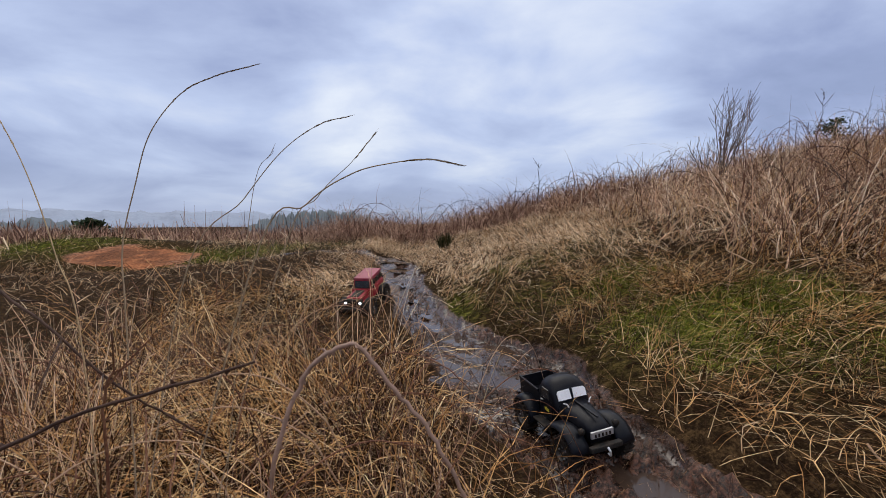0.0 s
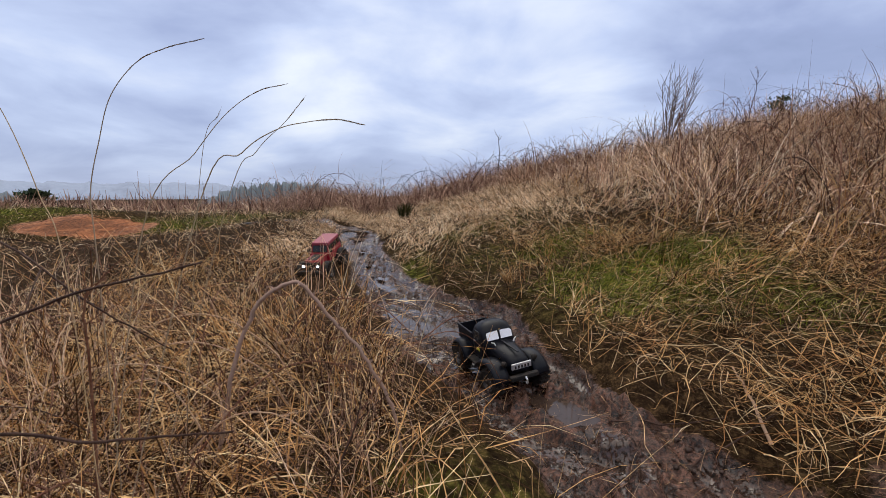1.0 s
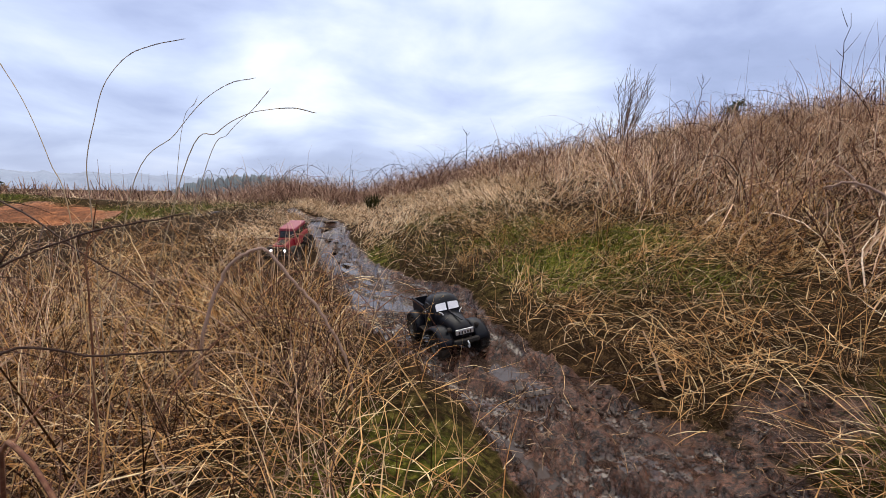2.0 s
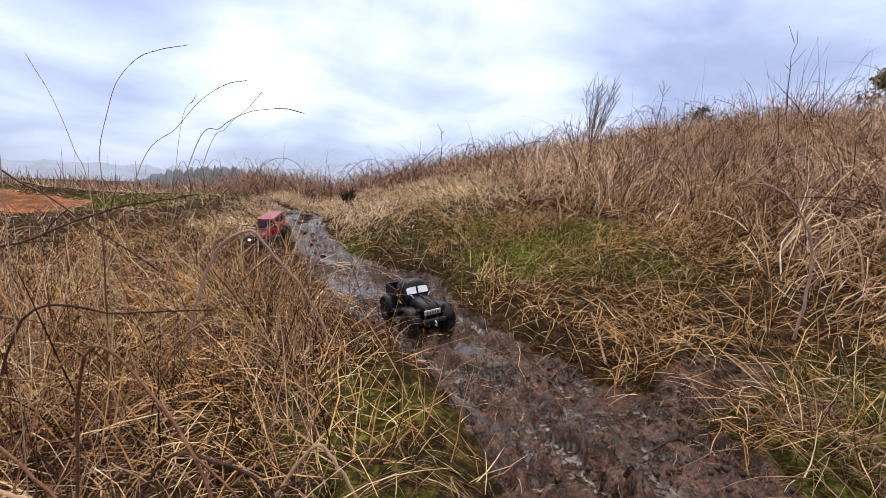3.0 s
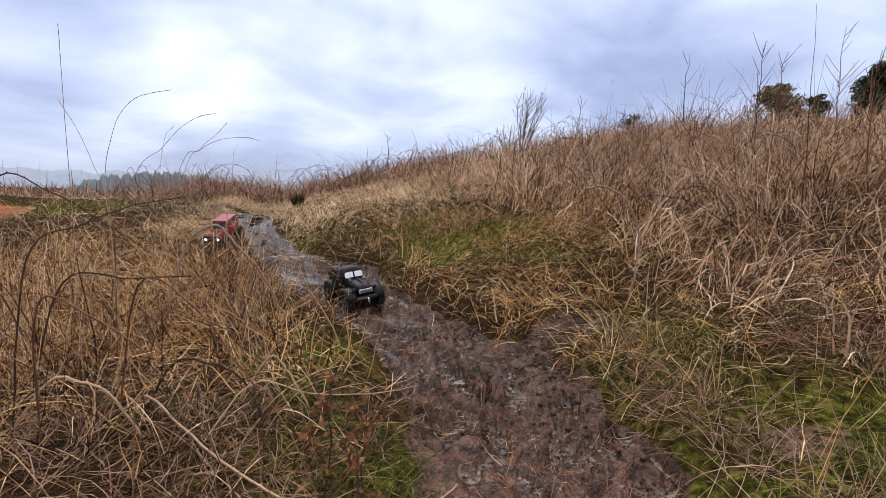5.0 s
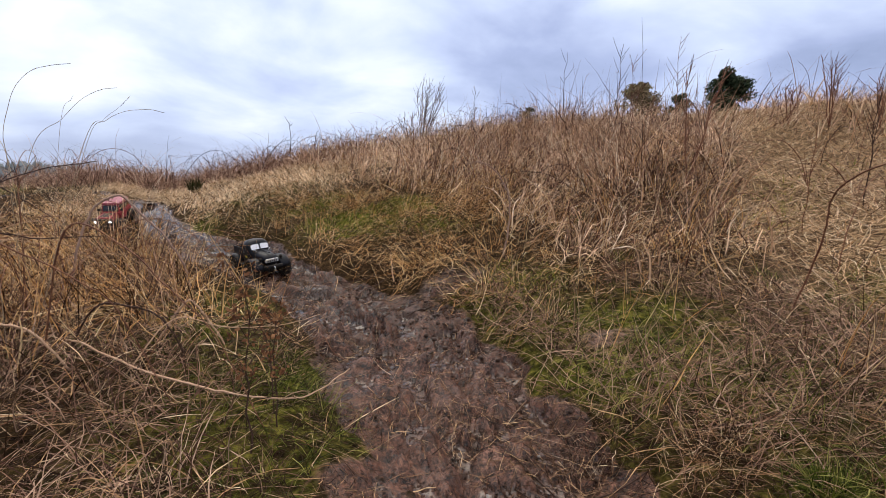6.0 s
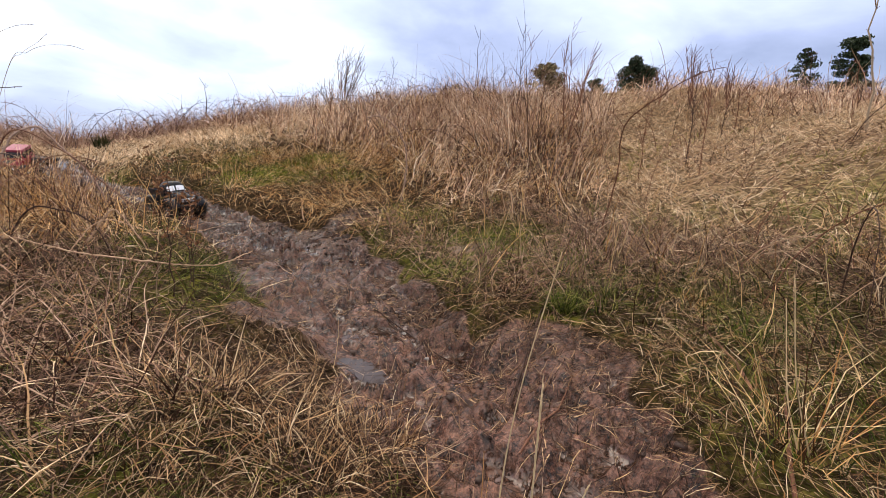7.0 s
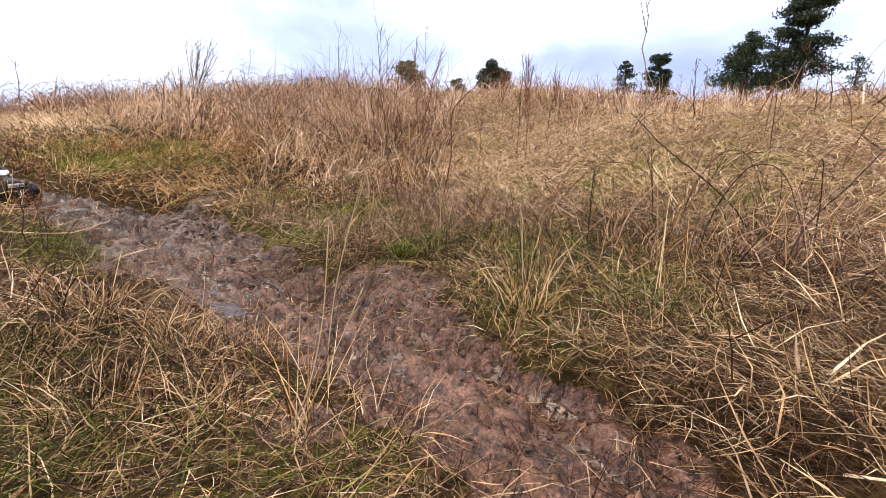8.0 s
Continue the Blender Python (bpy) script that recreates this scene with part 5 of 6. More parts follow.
for k, (x, y, n, L) in enumerate(((0.23, -1.39, 420, 0.19), (0.35, -1.62, 380, 0.16), (0.56, -1.5, 360, 0.16), (0.13, -1.8, 320, 0.16), (0.28, -1.93, 360, 0.15), (0.06, -1.52, 260, 0.17), (0.42, -1.36, 260, 0.14))):
    tuft(x, y, n, L, M_DULL, "straw tuft drooping over a small earth hummock", 100 + k, width=0.0021, radius=0.1, lean=(0.2, 1.5), bend=(0.2, 2.6))
tuft(1.20, -2.14, 90, 0.34, M_STRAW, "upright clump of long pale straw", 7, radius=0.08, lean=(0.4, 1.5), bend=(-0.2, 1.4))
tuft(0.42, -2.06, 34, 0.36, M_STRAW, "upright clump of long pale straw", 8, radius=0.06, lean=(0.7, 1.5), bend=(-0.2, 1.2))
tuft(0.5, -2.2, 60, 0.18, M_DULL, "straw tuft drooping over a small earth hummock", 9, radius=0.08, bend=(0.6, 2.2))
for k, (q, m) in enumerate((([(0.56, -1.93, -0.25), (0.58, -1.91, -0.13), (0.62, -1.9, 0.04), (0.69, -1.9, 0.26)], M_STEM), ([(0.33, -2.08, -0.28), (0.36, -2.12, -0.14), (0.40, -2.12, 0.0), (0.43, -2.1, 0.18)], M_STEM), ([(0.36, -2.08, -0.28), (0.42, -2.1, -0.12), (0.5, -2.12, 0.05)], M_STEM),
                            ([(1.2, -2.14, -0.25), (1.22, -2.1, -0.05), (1.28, -2.05, 0.14)], M_STEM), ([(1.2, -2.16, -0.25), (1.18, -2.12, 0.0), (1.2, -2.08, 0.2)], M_STEM))):
    stem([at(*q[0][:2])] + q[1:], m, 0.0017, 0.0009, "single long dry straw standing beside the trail", 0.25, 60 + k)
for k in range(40):
    x, y = rnd.uniform(1.35, 3.2), rnd.uniform(-2.6, 2.6)
    if float(bare(np.array([x]), np.array([y]))[0]) < 0.2:
        tuft(x, y, 90, rnd.uniform(0.10, 0.22), rnd.choice([M_STRAW, M_DULL, M_GREEN, M_DULL]), "loose straw tuft on the grassy slope", 20 + k, radius=rnd.uniform(0.04, 0.1), bend=(0.6, 2.2))

# straws and sticks that lie on the mud
r = np.random.default_rng(61)
p = scatter(r, 60000, -0.6, 2.2, -3.2, 4.0, lambda x, y: ease(bare(x, y), 0.1, 0.4) * (0.10 + 0.9 * ease(fbm(x, y, 3.0, 3, 0), 0.42, 0.62)) * (0.35 + 0.65 * ease(1.2 - y, 0, 2)))
p[:, 2] += 0.008
ribbons("fallen_straw", p, r, 0.015 + 0.09 * r.random(len(p)) ** 2, r.uniform(0.0014, 0.0035, len(p)), r.uniform(-0.1, 0.25, len(p)), r.uniform(-0.1, 0.4, len(p)), r.uniform(0, 6.3, len(p)), M_LITTER, "dark straws and plant bits trodden into the mud", "straw", 3)

p = scatter(r, 14000, -0.3, 2.0, -3.2, 1.0, lambda x, y: ease(bare(x, y), 0.05, 0.4) * (0.02 + 0.98 * ease(fbm(x, y, 2.6, 3, 4), 0.53, 0.66)))
p[:, 2] += 0.012
ribbons("fallen_straw", p, r, 0.03 + 0.12 * r.random(len(p)) ** 1.5, r.uniform(0.0016, 0.0034, len(p)), r.uniform(-0.1, 0.3, len(p)), r.uniform(-0.1, 0.5, len(p)), r.uniform(0, 6.3, len(p)), M_MATTED, "brown straws strewn over the edge of the mud", "straw", 3)


def clods(n, seed):
    """Loose lumps of mud pressed out of the ruts, in one mesh."""
    r = np.random.default_rng(seed)
    p = scatter(r, n, -0.7, 1.9, -3.0, 5.5, lambda x, y: ease(bare(x, y), 0.3, 0.7) * (0.05 + 0.95 * ease(fbm(x, y, 3.4, 2, 5), 0.46, 0.64)) * (0.25 + 0.75 * ease(y, -0.4, 0.9)) * (1 - wet_film(x, y, bare(x, y))))
    k = len(p)
    c = np.array([(-1, -1, -1), (1, -1, -1), (1, 1, -1), (-1, 1, -1), (-1, -1, 1), (1, -1, 1), (1, 1, 1), (-1, 1, 1)], float)
    size = 0.003 + 0.012 * r.random(k) ** 3
    shape = c[None] * r.uniform(0.5, 1.0, (k, 8, 3)) * np.array([1.0, 0.75, 0.6])
    turn = r.uniform(0, 6.3, k)
    co, si = np.cos(turn)[:, None], np.sin(turn)[:, None]
    x, y, z = shape[..., 0], shape[..., 1], shape[..., 2]
    V = np.stack([x * co - y * si, x * si + y * co, z], -1) * size[:, None, None] + p[:, None, :] + np.array([0, 0, 0.005])
    f = np.array([(0, 3, 2, 1), (4, 5, 6, 7), (0, 1, 5, 4), (1, 2, 6, 5), (2, 3, 7, 6), (3, 0, 4, 7)])
    Q = (np.arange(k)[:, None, None] * 8 + f[None]).reshape(-1, 4)
    return tagged(new("mud_clods", quad_mesh("mud_clods", V.reshape(-1, 3), Q, M_CLOD)), "small wet clods of brown mud churned up on the trail", "mud", kind="stuff")


clods(42000, 71)


def stick(a, b, r, mat, seed, label="thin dead stick lying on the wet mud"):
    rnd = random.Random(seed)
    pts = []
    for f in np.linspace(0, 1, 8):
        x, y = a[0] + (b[0] - a[0]) * f + rnd.gauss(0, 0.003), a[1] + (b[1] - a[1]) * f + rnd.gauss(0, 0.003)
        pts.append(at(x, y, r * 0.9))
    for i in range(1, 7):
        pts[i] = (*pts[i][:2], max(pts[i][2], (pts[i - 1][2] + pts[i + 1][2]) / 2))
    bm = bmesh.new()
    tube(bm, pts, r, r * 0.6)
    return tagged(mesh_object("stick", bm, mat), label, "stick", "sticks on the trail")


for k, (a, b, w, m) in enumerate((((1.30, 1.12), (1.40, 1.45), 0.006, M_CANE_PALE), ((0.86, 1.36), (1.25, 1.25), 0.004, M_CANE_DARK), ((1.05, 1.15), (1.45, 1.2), 0.004, M_CANE_DARK), ((0.98, -0.70), (1.06, -1.3), 0.0035, M_CANE_DARK),
                                  ((0.9, -0.86), (1.25, -1.0), 0.003, M_CANE_DARK), ((1.02, -1.5), (1.42, -1.25), 0.0045, M_CANE_DARK), ((0.98, -1.05), (0.93, -0.8), 0.004, M_CANE_DARK), ((0.8, -1.75), (1.2, -1.6), 0.003, M_CANE_RED),
                                  ((1.15, 0.55), (1.5, 0.6), 0.004, M_CANE_DARK), ((0.6, 0.35), (0.72, 0.1), 0.003, M_CANE_RED), ((1.35, -2.0), (1.7, -1.7), 0.005, M_CANE_RED), ((1.0, -2.2), (1.4, -2.05), 0.005, M_CANE_RED), ((0.75, -0.05), (0.9, 0.3), 0.003, M_CANE_DARK))):
    stick(a, b, w, m, k)


def sapling(x, y, h, seed, mat=M_TWIG, lean=(0.25, 0.0), stems=9, name="sapling", label="bare leafless sapling with a fan of thin grey stems"):
    """A bare multi-stemmed shrub, its stems forking into twigs."""
    rnd = random.Random(seed)
    root = new(name)
    root.location = at(x, y)
    tagged(root, label, "sapling")
    for k in range(stems):
        bm = bmesh.new()
        w = rnd.uniform(0, math.tau)
        out = rnd.uniform(0.05, 0.3) * h
        top = Vector((math.cos(w) * out + lean[0] * h * rnd.uniform(0.6, 1.2), math.sin(w) * out * 0.6 + lean[1] * h, h * rnd.uniform(0.7, 1.0)))
        pts = [top * f + Vector((rnd.gauss(0, 0.008), rnd.gauss(0, 0.008), 0)) * h + Vector((0, 0, -0.02 if f == 0 else 0)) for f in np.linspace(0, 1, 7)]
        tube(bm, pts, 0.008, 0.0025, 4)
        twigs = []
        for j in range(12):
            f = rnd.uniform(0.4, 0.98)
            p = top * f
            d = (top.normalized() + Vector((rnd.gauss(0.15, 0.5), rnd.gauss(0, 0.5), 0.1))).normalized()
            L = h * rnd.uniform(0.1, 0.25)
            twigs.append([p, p + d * L * 0.5, p + d * L + Vector((0, 0, 0.05 * L))])
        main = part("stem", bm, mat, root, smooth=True)
        for line in twigs:
            bm = bmesh.new()
            tube(bm, line, 0.0035, 0.002, 3)
            part("twig", bm, mat, main)
    return root


sapling(4.0, 6.6, 1.25, 1, stems=14)
sapling(3.7, 6.4, 0.75, 2, stems=4, lean=(-0.1, 0))

# bare bushy weeds on the crest
for x, y, top, n in ((7.6, 1.4, 2.55, 5), (7.95, 1.0, 2.2, 4), (7.3, 1.75, 2.15, 3), (4.25, 1.05, 1.8, 3)):
    sapling(x, y, top - at(x, y)[2], int(x * 100), M_CANE_RED, (0.02, 0.02), n, "dead_bush", "bare bushy dead weed with upright twigs on the crest")


# ---- trees on the hill ----
def tree(az, dist, base_slope, h, width, seed, label, shape="cone", density=2600, leaf=0.16, trunk_show=0.12, name="tree", mat=M_NEEDLE, size=1.0):
    """An evergreen: tapered trunk, limbs, and a crown of many small sprays gathered in layered clumps with gaps."""
    rnd = random.Random(seed)
    x, y = math.sin(radians(az)) * dist, math.cos(radians(az)) * dist - 2.0
    root = new(name)
    root.location = at(x, y, -0.1)
    tagged(root, label, "tree", "trees on the hill")
    bm = bmesh.new()
    tube(bm, [Vector((rnd.gauss(0, 0.008) * h, rnd.gauss(0, 0.008) * h, h * f)) if f else Vector((0, 0, -0.3)) for f in np.linspace(0, 0.93, 7)], h * 0.028, h * 0.006, 7)
    part("trunk", bm, M_BARK, root, smooth=True)
    clumps = []
    bm = bmesh.new()
    for k in range(34):
        f = trunk_show + (0.97 - trunk_show) * (k + rnd.random()) / 34
        w = rnd.uniform(0, math.tau)
        if shape == "cone":
            reach = width * (0.25 + 0.75 * (1 - f) ** 0.7) * rnd.uniform(0.55, 1.1)
        elif shape == "round":
            reach = width * math.sqrt(max(0.06, 1 - (2 * f - 0.95) ** 2)) * rnd.uniform(0.5, 1.05)
        else:
            reach = width * (0.92 + 0.08 * math.sin(f * 19)) * (1.08 - 0.55 * f) * rnd.uniform(0.55, 1.1)
        a = Vector((0, 0, h * f * 0.92))
        b = a + Vector((math.cos(w) * reach, math.sin(w) * reach, h * rnd.uniform(-0.02, 0.09)))
        tube(bm, [a, a.lerp(b, 0.5) + Vector((0, 0, 0.02 * h)), b], h * 0.007, h * 0.002, 4)
        for q in (0.45, 0.75, 1.0):
            clumps.append((a.lerp(b, q) + Vector((0, 0, 0.02 * h)), (reach * rnd.uniform(0.22, 0.36) + 0.05 * h) * (1.2 if shape == "round" else 1.0)))
    part("limbs", bm, M_BARK, root, smooth=True)
    r = np.random.default_rng(seed)
    c = np.array([[*p, s] for p, s in clumps])
    i = r.integers(0, len(c), density)
    o = r.normal(0, 1, (density, 3))
    o /= np.linalg.norm(o, axis=1)[:, None]
    o *= (r.random(density) ** 0.5)[:, None] * c[i, 3:4] * np.array([1.0, 1.0, 0.62 if shape == "round" else 0.42])
    P = c[i, :3] + o
    d1 = r.normal(0, 1, (density, 3))
    d1 /= np.linalg.norm(d1, axis=1)[:, None]
    d2 = np.cross(d1, r.normal(0, 1, (density, 3)))
    d2 /= np.linalg.norm(d2, axis=1)[:, None]
    L = leaf * r.uniform(0.6, 1.3, density)[:, None]
    V = np.stack([P - d1 * L, P + d2 * L * 0.45, P + d1 * L, P - d2 * L * 0.45], 1).reshape(-1, 3)
    crown = new("crown", quad_mesh("crown", V, np.arange(density * 4).reshape(-1, 4), mat))
    crown.parent = root
    return root


tree(89.2, 40, 0, 8.5, 2.2, 21, "tall dark pine with layered branches on the hilltop", "layer", 20000, 0.10, 0.10)
tree(84.9, 38, 0, 4.9, 1.8, 2, "broad round-topped evergreen tree on the hilltop", "round", 11000, 0.09, 0.2)
tree(87.0, 43, 0, 6.5, 1.4, 12, "thin half-bare tree beside the tall pine", "layer", 2600, 0.08, 0.25)
tree(76.8, 38, 0, 4.05, 1.3, 3, "small dense conical evergreen on the slope", "cone", 8000, 0.085, 0.03)
tree(73.3, 37, 0, 3.5, 1.0, 4, "small thin evergreen on the slope", "cone", 2600, 0.08, 0.05)
tree(58.0, 34, 0, 3.6, 1.15, 5, "broad round-topped evergreen tree behind the crest", "round", 12000, 0.1, 0.1)
tree(54.0, 34, 0, 2.7, 0.85, 6, "low rounded evergreen bush behind the crest", "round", 4000, 0.08, 0.05)
tree(93.3, 46, 0, 4.2, 0.9, 7, "small sparse tree far along the hilltop", "round", 1400, 0.08, 0.2)
tree(37.7, 26, 0, 2.25, 0.75, 8, "small sparse evergreen bush on the ridge", "round", 1500, 0.06, 0.1)
tree(49.6, 11.5, 0, 0.92, 0.45, 9, "olive rounded shrub among the dead weeds", "round", 5500, 0.035, 0.02, "shrub", M_OLIVE)
tree(-36.6, 70, 0, 3.6, 2.4, 10, "dark rounded tree far across the field", "round", 900, 0.4, 0.05)


# ---- model vehicles ----
def box(bm, c, size, bevel=0.0, taper=(1.0, 1.0), shear=0.0):
    """A bevelled block; taper narrows its top along x and y, shear slides the top along x."""
    m = bmesh.ops.create_cube(bm, size=1.0)["verts"]
    for v in m:
        top = v.co.z > 0
        v.co.x *= size[0] * (taper[0] if top else 1)
        v.co.y *= size[1] * (taper[1] if top else 1)
        v.co.z *= size[2]
        v.co += Vector(c) + Vector((shear if top else 0, 0, 0))
    if bevel:
        ed = list({e for v in m for e in v.link_edges})
        bmesh.ops.bevel(bm, geom=ed, offset=bevel, segments=2, affect="EDGES", profile=0.6)


def loft(bm, sections):
    """A skin over cross sections (lists of points of equal number), capped."""
    rings = [[bm.verts.new(p) for p in s] for s in sections]
    n = len(rings[0])
    for a, b in zip(rings, rings[1:]):
        for i in range(n):
            bm.faces.new((a[i], a[(i + 1) % n], b[(i + 1) % n], b[i]))
    bm.faces.new(rings[0][::-1])
    bm.faces.new(rings[-1])
    bmesh.ops.recalc_face_normals(bm, faces=bm.faces[:])


def arched(x, w, z0, z1, crown=0.25, n=10, power=2.6):
    """A cross section at x: flat bottom at z0, rounded top at z1."""
    pts = []
    for k in range(n + 1):
        t = math.pi * k / n
        c, s = math.cos(t), math.sin(t)
        pts.append((x, w * 0.5 * math.copysign(abs(c) ** (2 / power), c), z0 + (z1 - z0) * (1 - crown) + (z1 - z0) * crown * abs(s) ** (2 / power)))
    return [(x, w * 0.5, z0), *pts, (x, -w * 0.5, z0)]


def wheel(parent, x, y, r, width, seed, steer=0.0):
    """A tyre with lugs, and a rim under it."""
    bm = bmesh.new()
    prof = [(-0.5, 0.58), (-0.5, 0.86), (-0.36, 0.95), (0.36, 0.95), (0.5, 0.86), (0.5, 0.58)]
    n = 28
    rings = [[bm.verts.new((r * q * math.cos(t), width * p, r * q * math.sin(t))) for p, q in prof] for t in (math.tau * k / n for k in range(n))]
    for a, b in zip(rings, rings[1:] + rings[:1]):
        for i in range(len(prof)):
            j = (i + 1) % len(prof)
            bm.faces.new((a[i], a[j], b[j], b[i]))
    for k in range(18):
        for s in (-1, 1):
            t = math.tau * (k + 0.25 * s) / 18
            g = bmesh.ops.create_cube(bm, size=1.0)["verts"]
            turn = Matrix.Rotation(-t, 3, "Y")
            for v in g:
                v.co = turn @ Vector((v.co.x * r * 0.14 + r * 0.955, v.co.y * width * 0.44 + s * width * 0.27, v.co.z * r * 0.17))
    bmesh.ops.recalc_face_normals(bm, faces=bm.faces[:])
    w = part("wheel", bm, M_TYRE, parent, "muddy black knobbly tyre")
    w.location, w.rotation_euler = (x, y, r), (0, seed * 0.3, steer)
    side = 1 if y > 0 else -1
    bm = bmesh.new()
    loft(bm, [[(r * q * math.cos(t), side * width * p, r * q * math.sin(t)) for t in (math.tau * k / 20 for k in range(20))] for p, q in ((-0.3, 0.58), (0.47, 0.6), (0.49, 0.52), (0.25, 0.44), (0.3, 0.2), (0.42, 0.16))])
    part("rim", bm, M_RIM, w)
    bm = bmesh.new()
    for k in range(6):
        t = math.tau * k / 6
        g = bmesh.ops.create_cube(bm, size=1.0)["verts"]
        for v in g:
            v.co = Vector((v.co.x * 0.006 + r * 0.33 * math.cos(t), v.co.y * 0.006 + side * width * 0.32, v.co.z * 0.006 + r * 0.33 * math.sin(t)))
    part("wheel_bolts", bm, M_SILVER, w)
    return w


def blade_fender(bm, x, y, w, r, thick=0.006, a0=5, a1=175, tail=0.0, lift=0.0):
    """A curved mudguard over a wheel centred at x, y."""
    secs = []
    for k in range(11):
        t = radians(a0 + (a1 - a0) * k / 10)
        ex = x + r * math.cos(t) - (tail * (k / 10) ** 2)
        ez = lift + r * math.sin(t)
        secs.append([(ex, y - w / 2, ez - 0.006), (ex, y - w * 0.25, ez + 0.003), (ex, y + w * 0.25, ez + 0.003), (ex, y + w / 2, ez - 0.006), (ex * 0.96 + x * 0.04, y + w / 2, ez - 0.006 - thick), (ex * 0.96 + x * 0.04, y - w / 2, ez - 0.006 - thick)])
    loft(bm, secs)


def pickup():
    """A black model pickup of an old pattern: rounded cab, long narrow bonnet, flared mudguards, open bed. Faces +x."""
    root = new("model_pickup")
    tagged(root, "black radio-controlled model pickup with muddy knobbly tyres", "model car")
    r, tw = 0.062, 0.05
    for k, (x, y) in enumerate(((0.155, 0.108), (0.155, -0.108), (-0.155, 0.108), (-0.155, -0.108))):
        wheel(root, x, y, r, tw, k, 0.16 if x > 0 else 0)
    bm = bmesh.new()
    box(bm, (0, 0, 0.085), (0.44, 0.075, 0.022), 0.004)
    for x in (0.155, -0.155):
        box(bm, (x, 0, 0.062), (0.02, 0.18, 0.018), 0.004)
        box(bm, (x, 0.02, 0.062), (0.036, 0.03, 0.034), 0.008)
    part("chassis", bm, M_BLACK_PLASTIC, root)
    for y in (0.05, -0.05):
        for x in (0.14, -0.14):
            bm = bmesh.new()
            tube(bm, [(x, y * 1.4, 0.065), (x * 0.9, y, 0.13)], 0.008, 0.008, 8)
            part("shock_absorber", bm, M_SILVER, root)
    # bonnet
    bm = bmesh.new()
    loft(bm, [arched(0.035, 0.135, 0.105, 0.19, 0.35), arched(0.10, 0.12, 0.105, 0.186, 0.4), arched(0.17, 0.1, 0.105, 0.178, 0.45), arched(0.205, 0.088, 0.105, 0.168, 0.5), arched(0.215, 0.08, 0.108, 0.155, 0.5)])
    part("bonnet", bm, M_BLACK_PAINT, root, smooth=True)
    bm = bmesh.new()
    box(bm, (0.12, 0, 0.190), (0.16, 0.008, 0.006), 0.002)
    part("bonnet_ridge", bm, M_BLACK_PAINT, root)
    bm = bmesh.new()
    box(bm, (0.219, 0, 0.138), (0.008, 0.094, 0.026), 0.003)
    part("grille", bm, M_SILVER, root, "pale silver grille panel")
    bm = bmesh.new()
    for k in range(5):
        box(bm, (0.2245, -0.03 + 0.015 * k, 0.136), (0.003, 0.006, 0.012), 0.0)
    part("grille_slots", bm, M_BLACK_PLASTIC, root)
    # cab
    bm = bmesh.new()
    loft(bm, [arched(-0.082, 0.15, 0.1, 0.235, 0.3), arched(-0.068, 0.158, 0.1, 0.256, 0.35), arched(-0.02, 0.16, 0.1, 0.262, 0.34), arched(0.012, 0.158, 0.1, 0.254, 0.36), arched(0.024, 0.156, 0.1, 0.24, 0.36), arched(0.046, 0.15, 0.1, 0.186, 0.3)])
    part("cab", bm, M_BLACK_PAINT, root, smooth=True)
    # split windscreen, laid on the raked front of the cab
    n = Vector((0.925, 0, 0.38))
    for s in (1, -1):
        bm = bmesh.new()
        c = Vector((0.0375, s * 0.0335, 0.213))
        u = Vector((-0.38, 0, 0.925))
        fr = [(-0.028, -0.019), (0.028, -0.019), (0.029, 0.008), (0.022, 0.017), (-0.027, 0.019)]
        pts = [(c + Vector((0, s * a, 0)) + u * b) for a, b in fr]
        lo = [bm.verts.new(p - n * 0.004) for p in pts]
        hi = [bm.verts.new(p + n * 0.002) for p in pts]
        bm.faces.new(hi)
        bm.faces.new(lo[::-1])
        for i in range(5):
            bm.faces.new((lo[i], lo[(i + 1) % 5], hi[(i + 1) % 5], hi[i]))
        bmesh.ops.recalc_face_normals(bm, faces=bm.faces[:])
        part("windscreen_pane", bm, M_WHITE_PANE, root, "pale whitish windscreen pane")
        bm = bmesh.new()
        box(bm, (-0.025, s * 0.0795, 0.205), (0.058, 0.006, 0.042), 0.003, (0.85, 1))
        part("side_window", bm, M_DARK_GLASS, root)
        bm = bmesh.new()
        box(bm, (-0.02, s * 0.0785, 0.145), (0.085, 0.006, 0.075), 0.004)
        part("door", bm, M_BLACK_PAINT, root)
        bm = bmesh.new()
        box(bm, (-0.015, s * 0.083, 0.142), (0.03, 0.0015, 0.012), 0.0)
        part("sticker", bm, M_YELLOW, root, "yellow sticker on the door")
        bm = bmesh.new()
        box(bm, (-0.05, s * 0.084, 0.172), (0.016, 0.005, 0.004), 0.001)
        part("door_handle", bm, M_SILVER, root)
        # mudguards
        bm = bmesh.new()
        blade_fender(bm, 0.15, s * 0.094, 0.072, 0.083, a0=15, a1=165, tail=0.05, lift=0.068)
        part("front_mudguard", bm, M_BLACK_PAINT, root, smooth=True)
        bm = bmesh.new()
        blade_fender(bm, -0.155, s * 0.098, 0.062, 0.08, a0=5, a1=175, lift=0.068)
        part("rear_mudguard", bm, M_BLACK_PAINT, root, smooth=True)
        bm = bmesh.new()
        box(bm, (-0.01, s * 0.095, 0.088), (0.15, 0.04, 0.007), 0.002)
        part("running_board", bm, M_BLACK_PLASTIC, root)
        bm = bmesh.new()
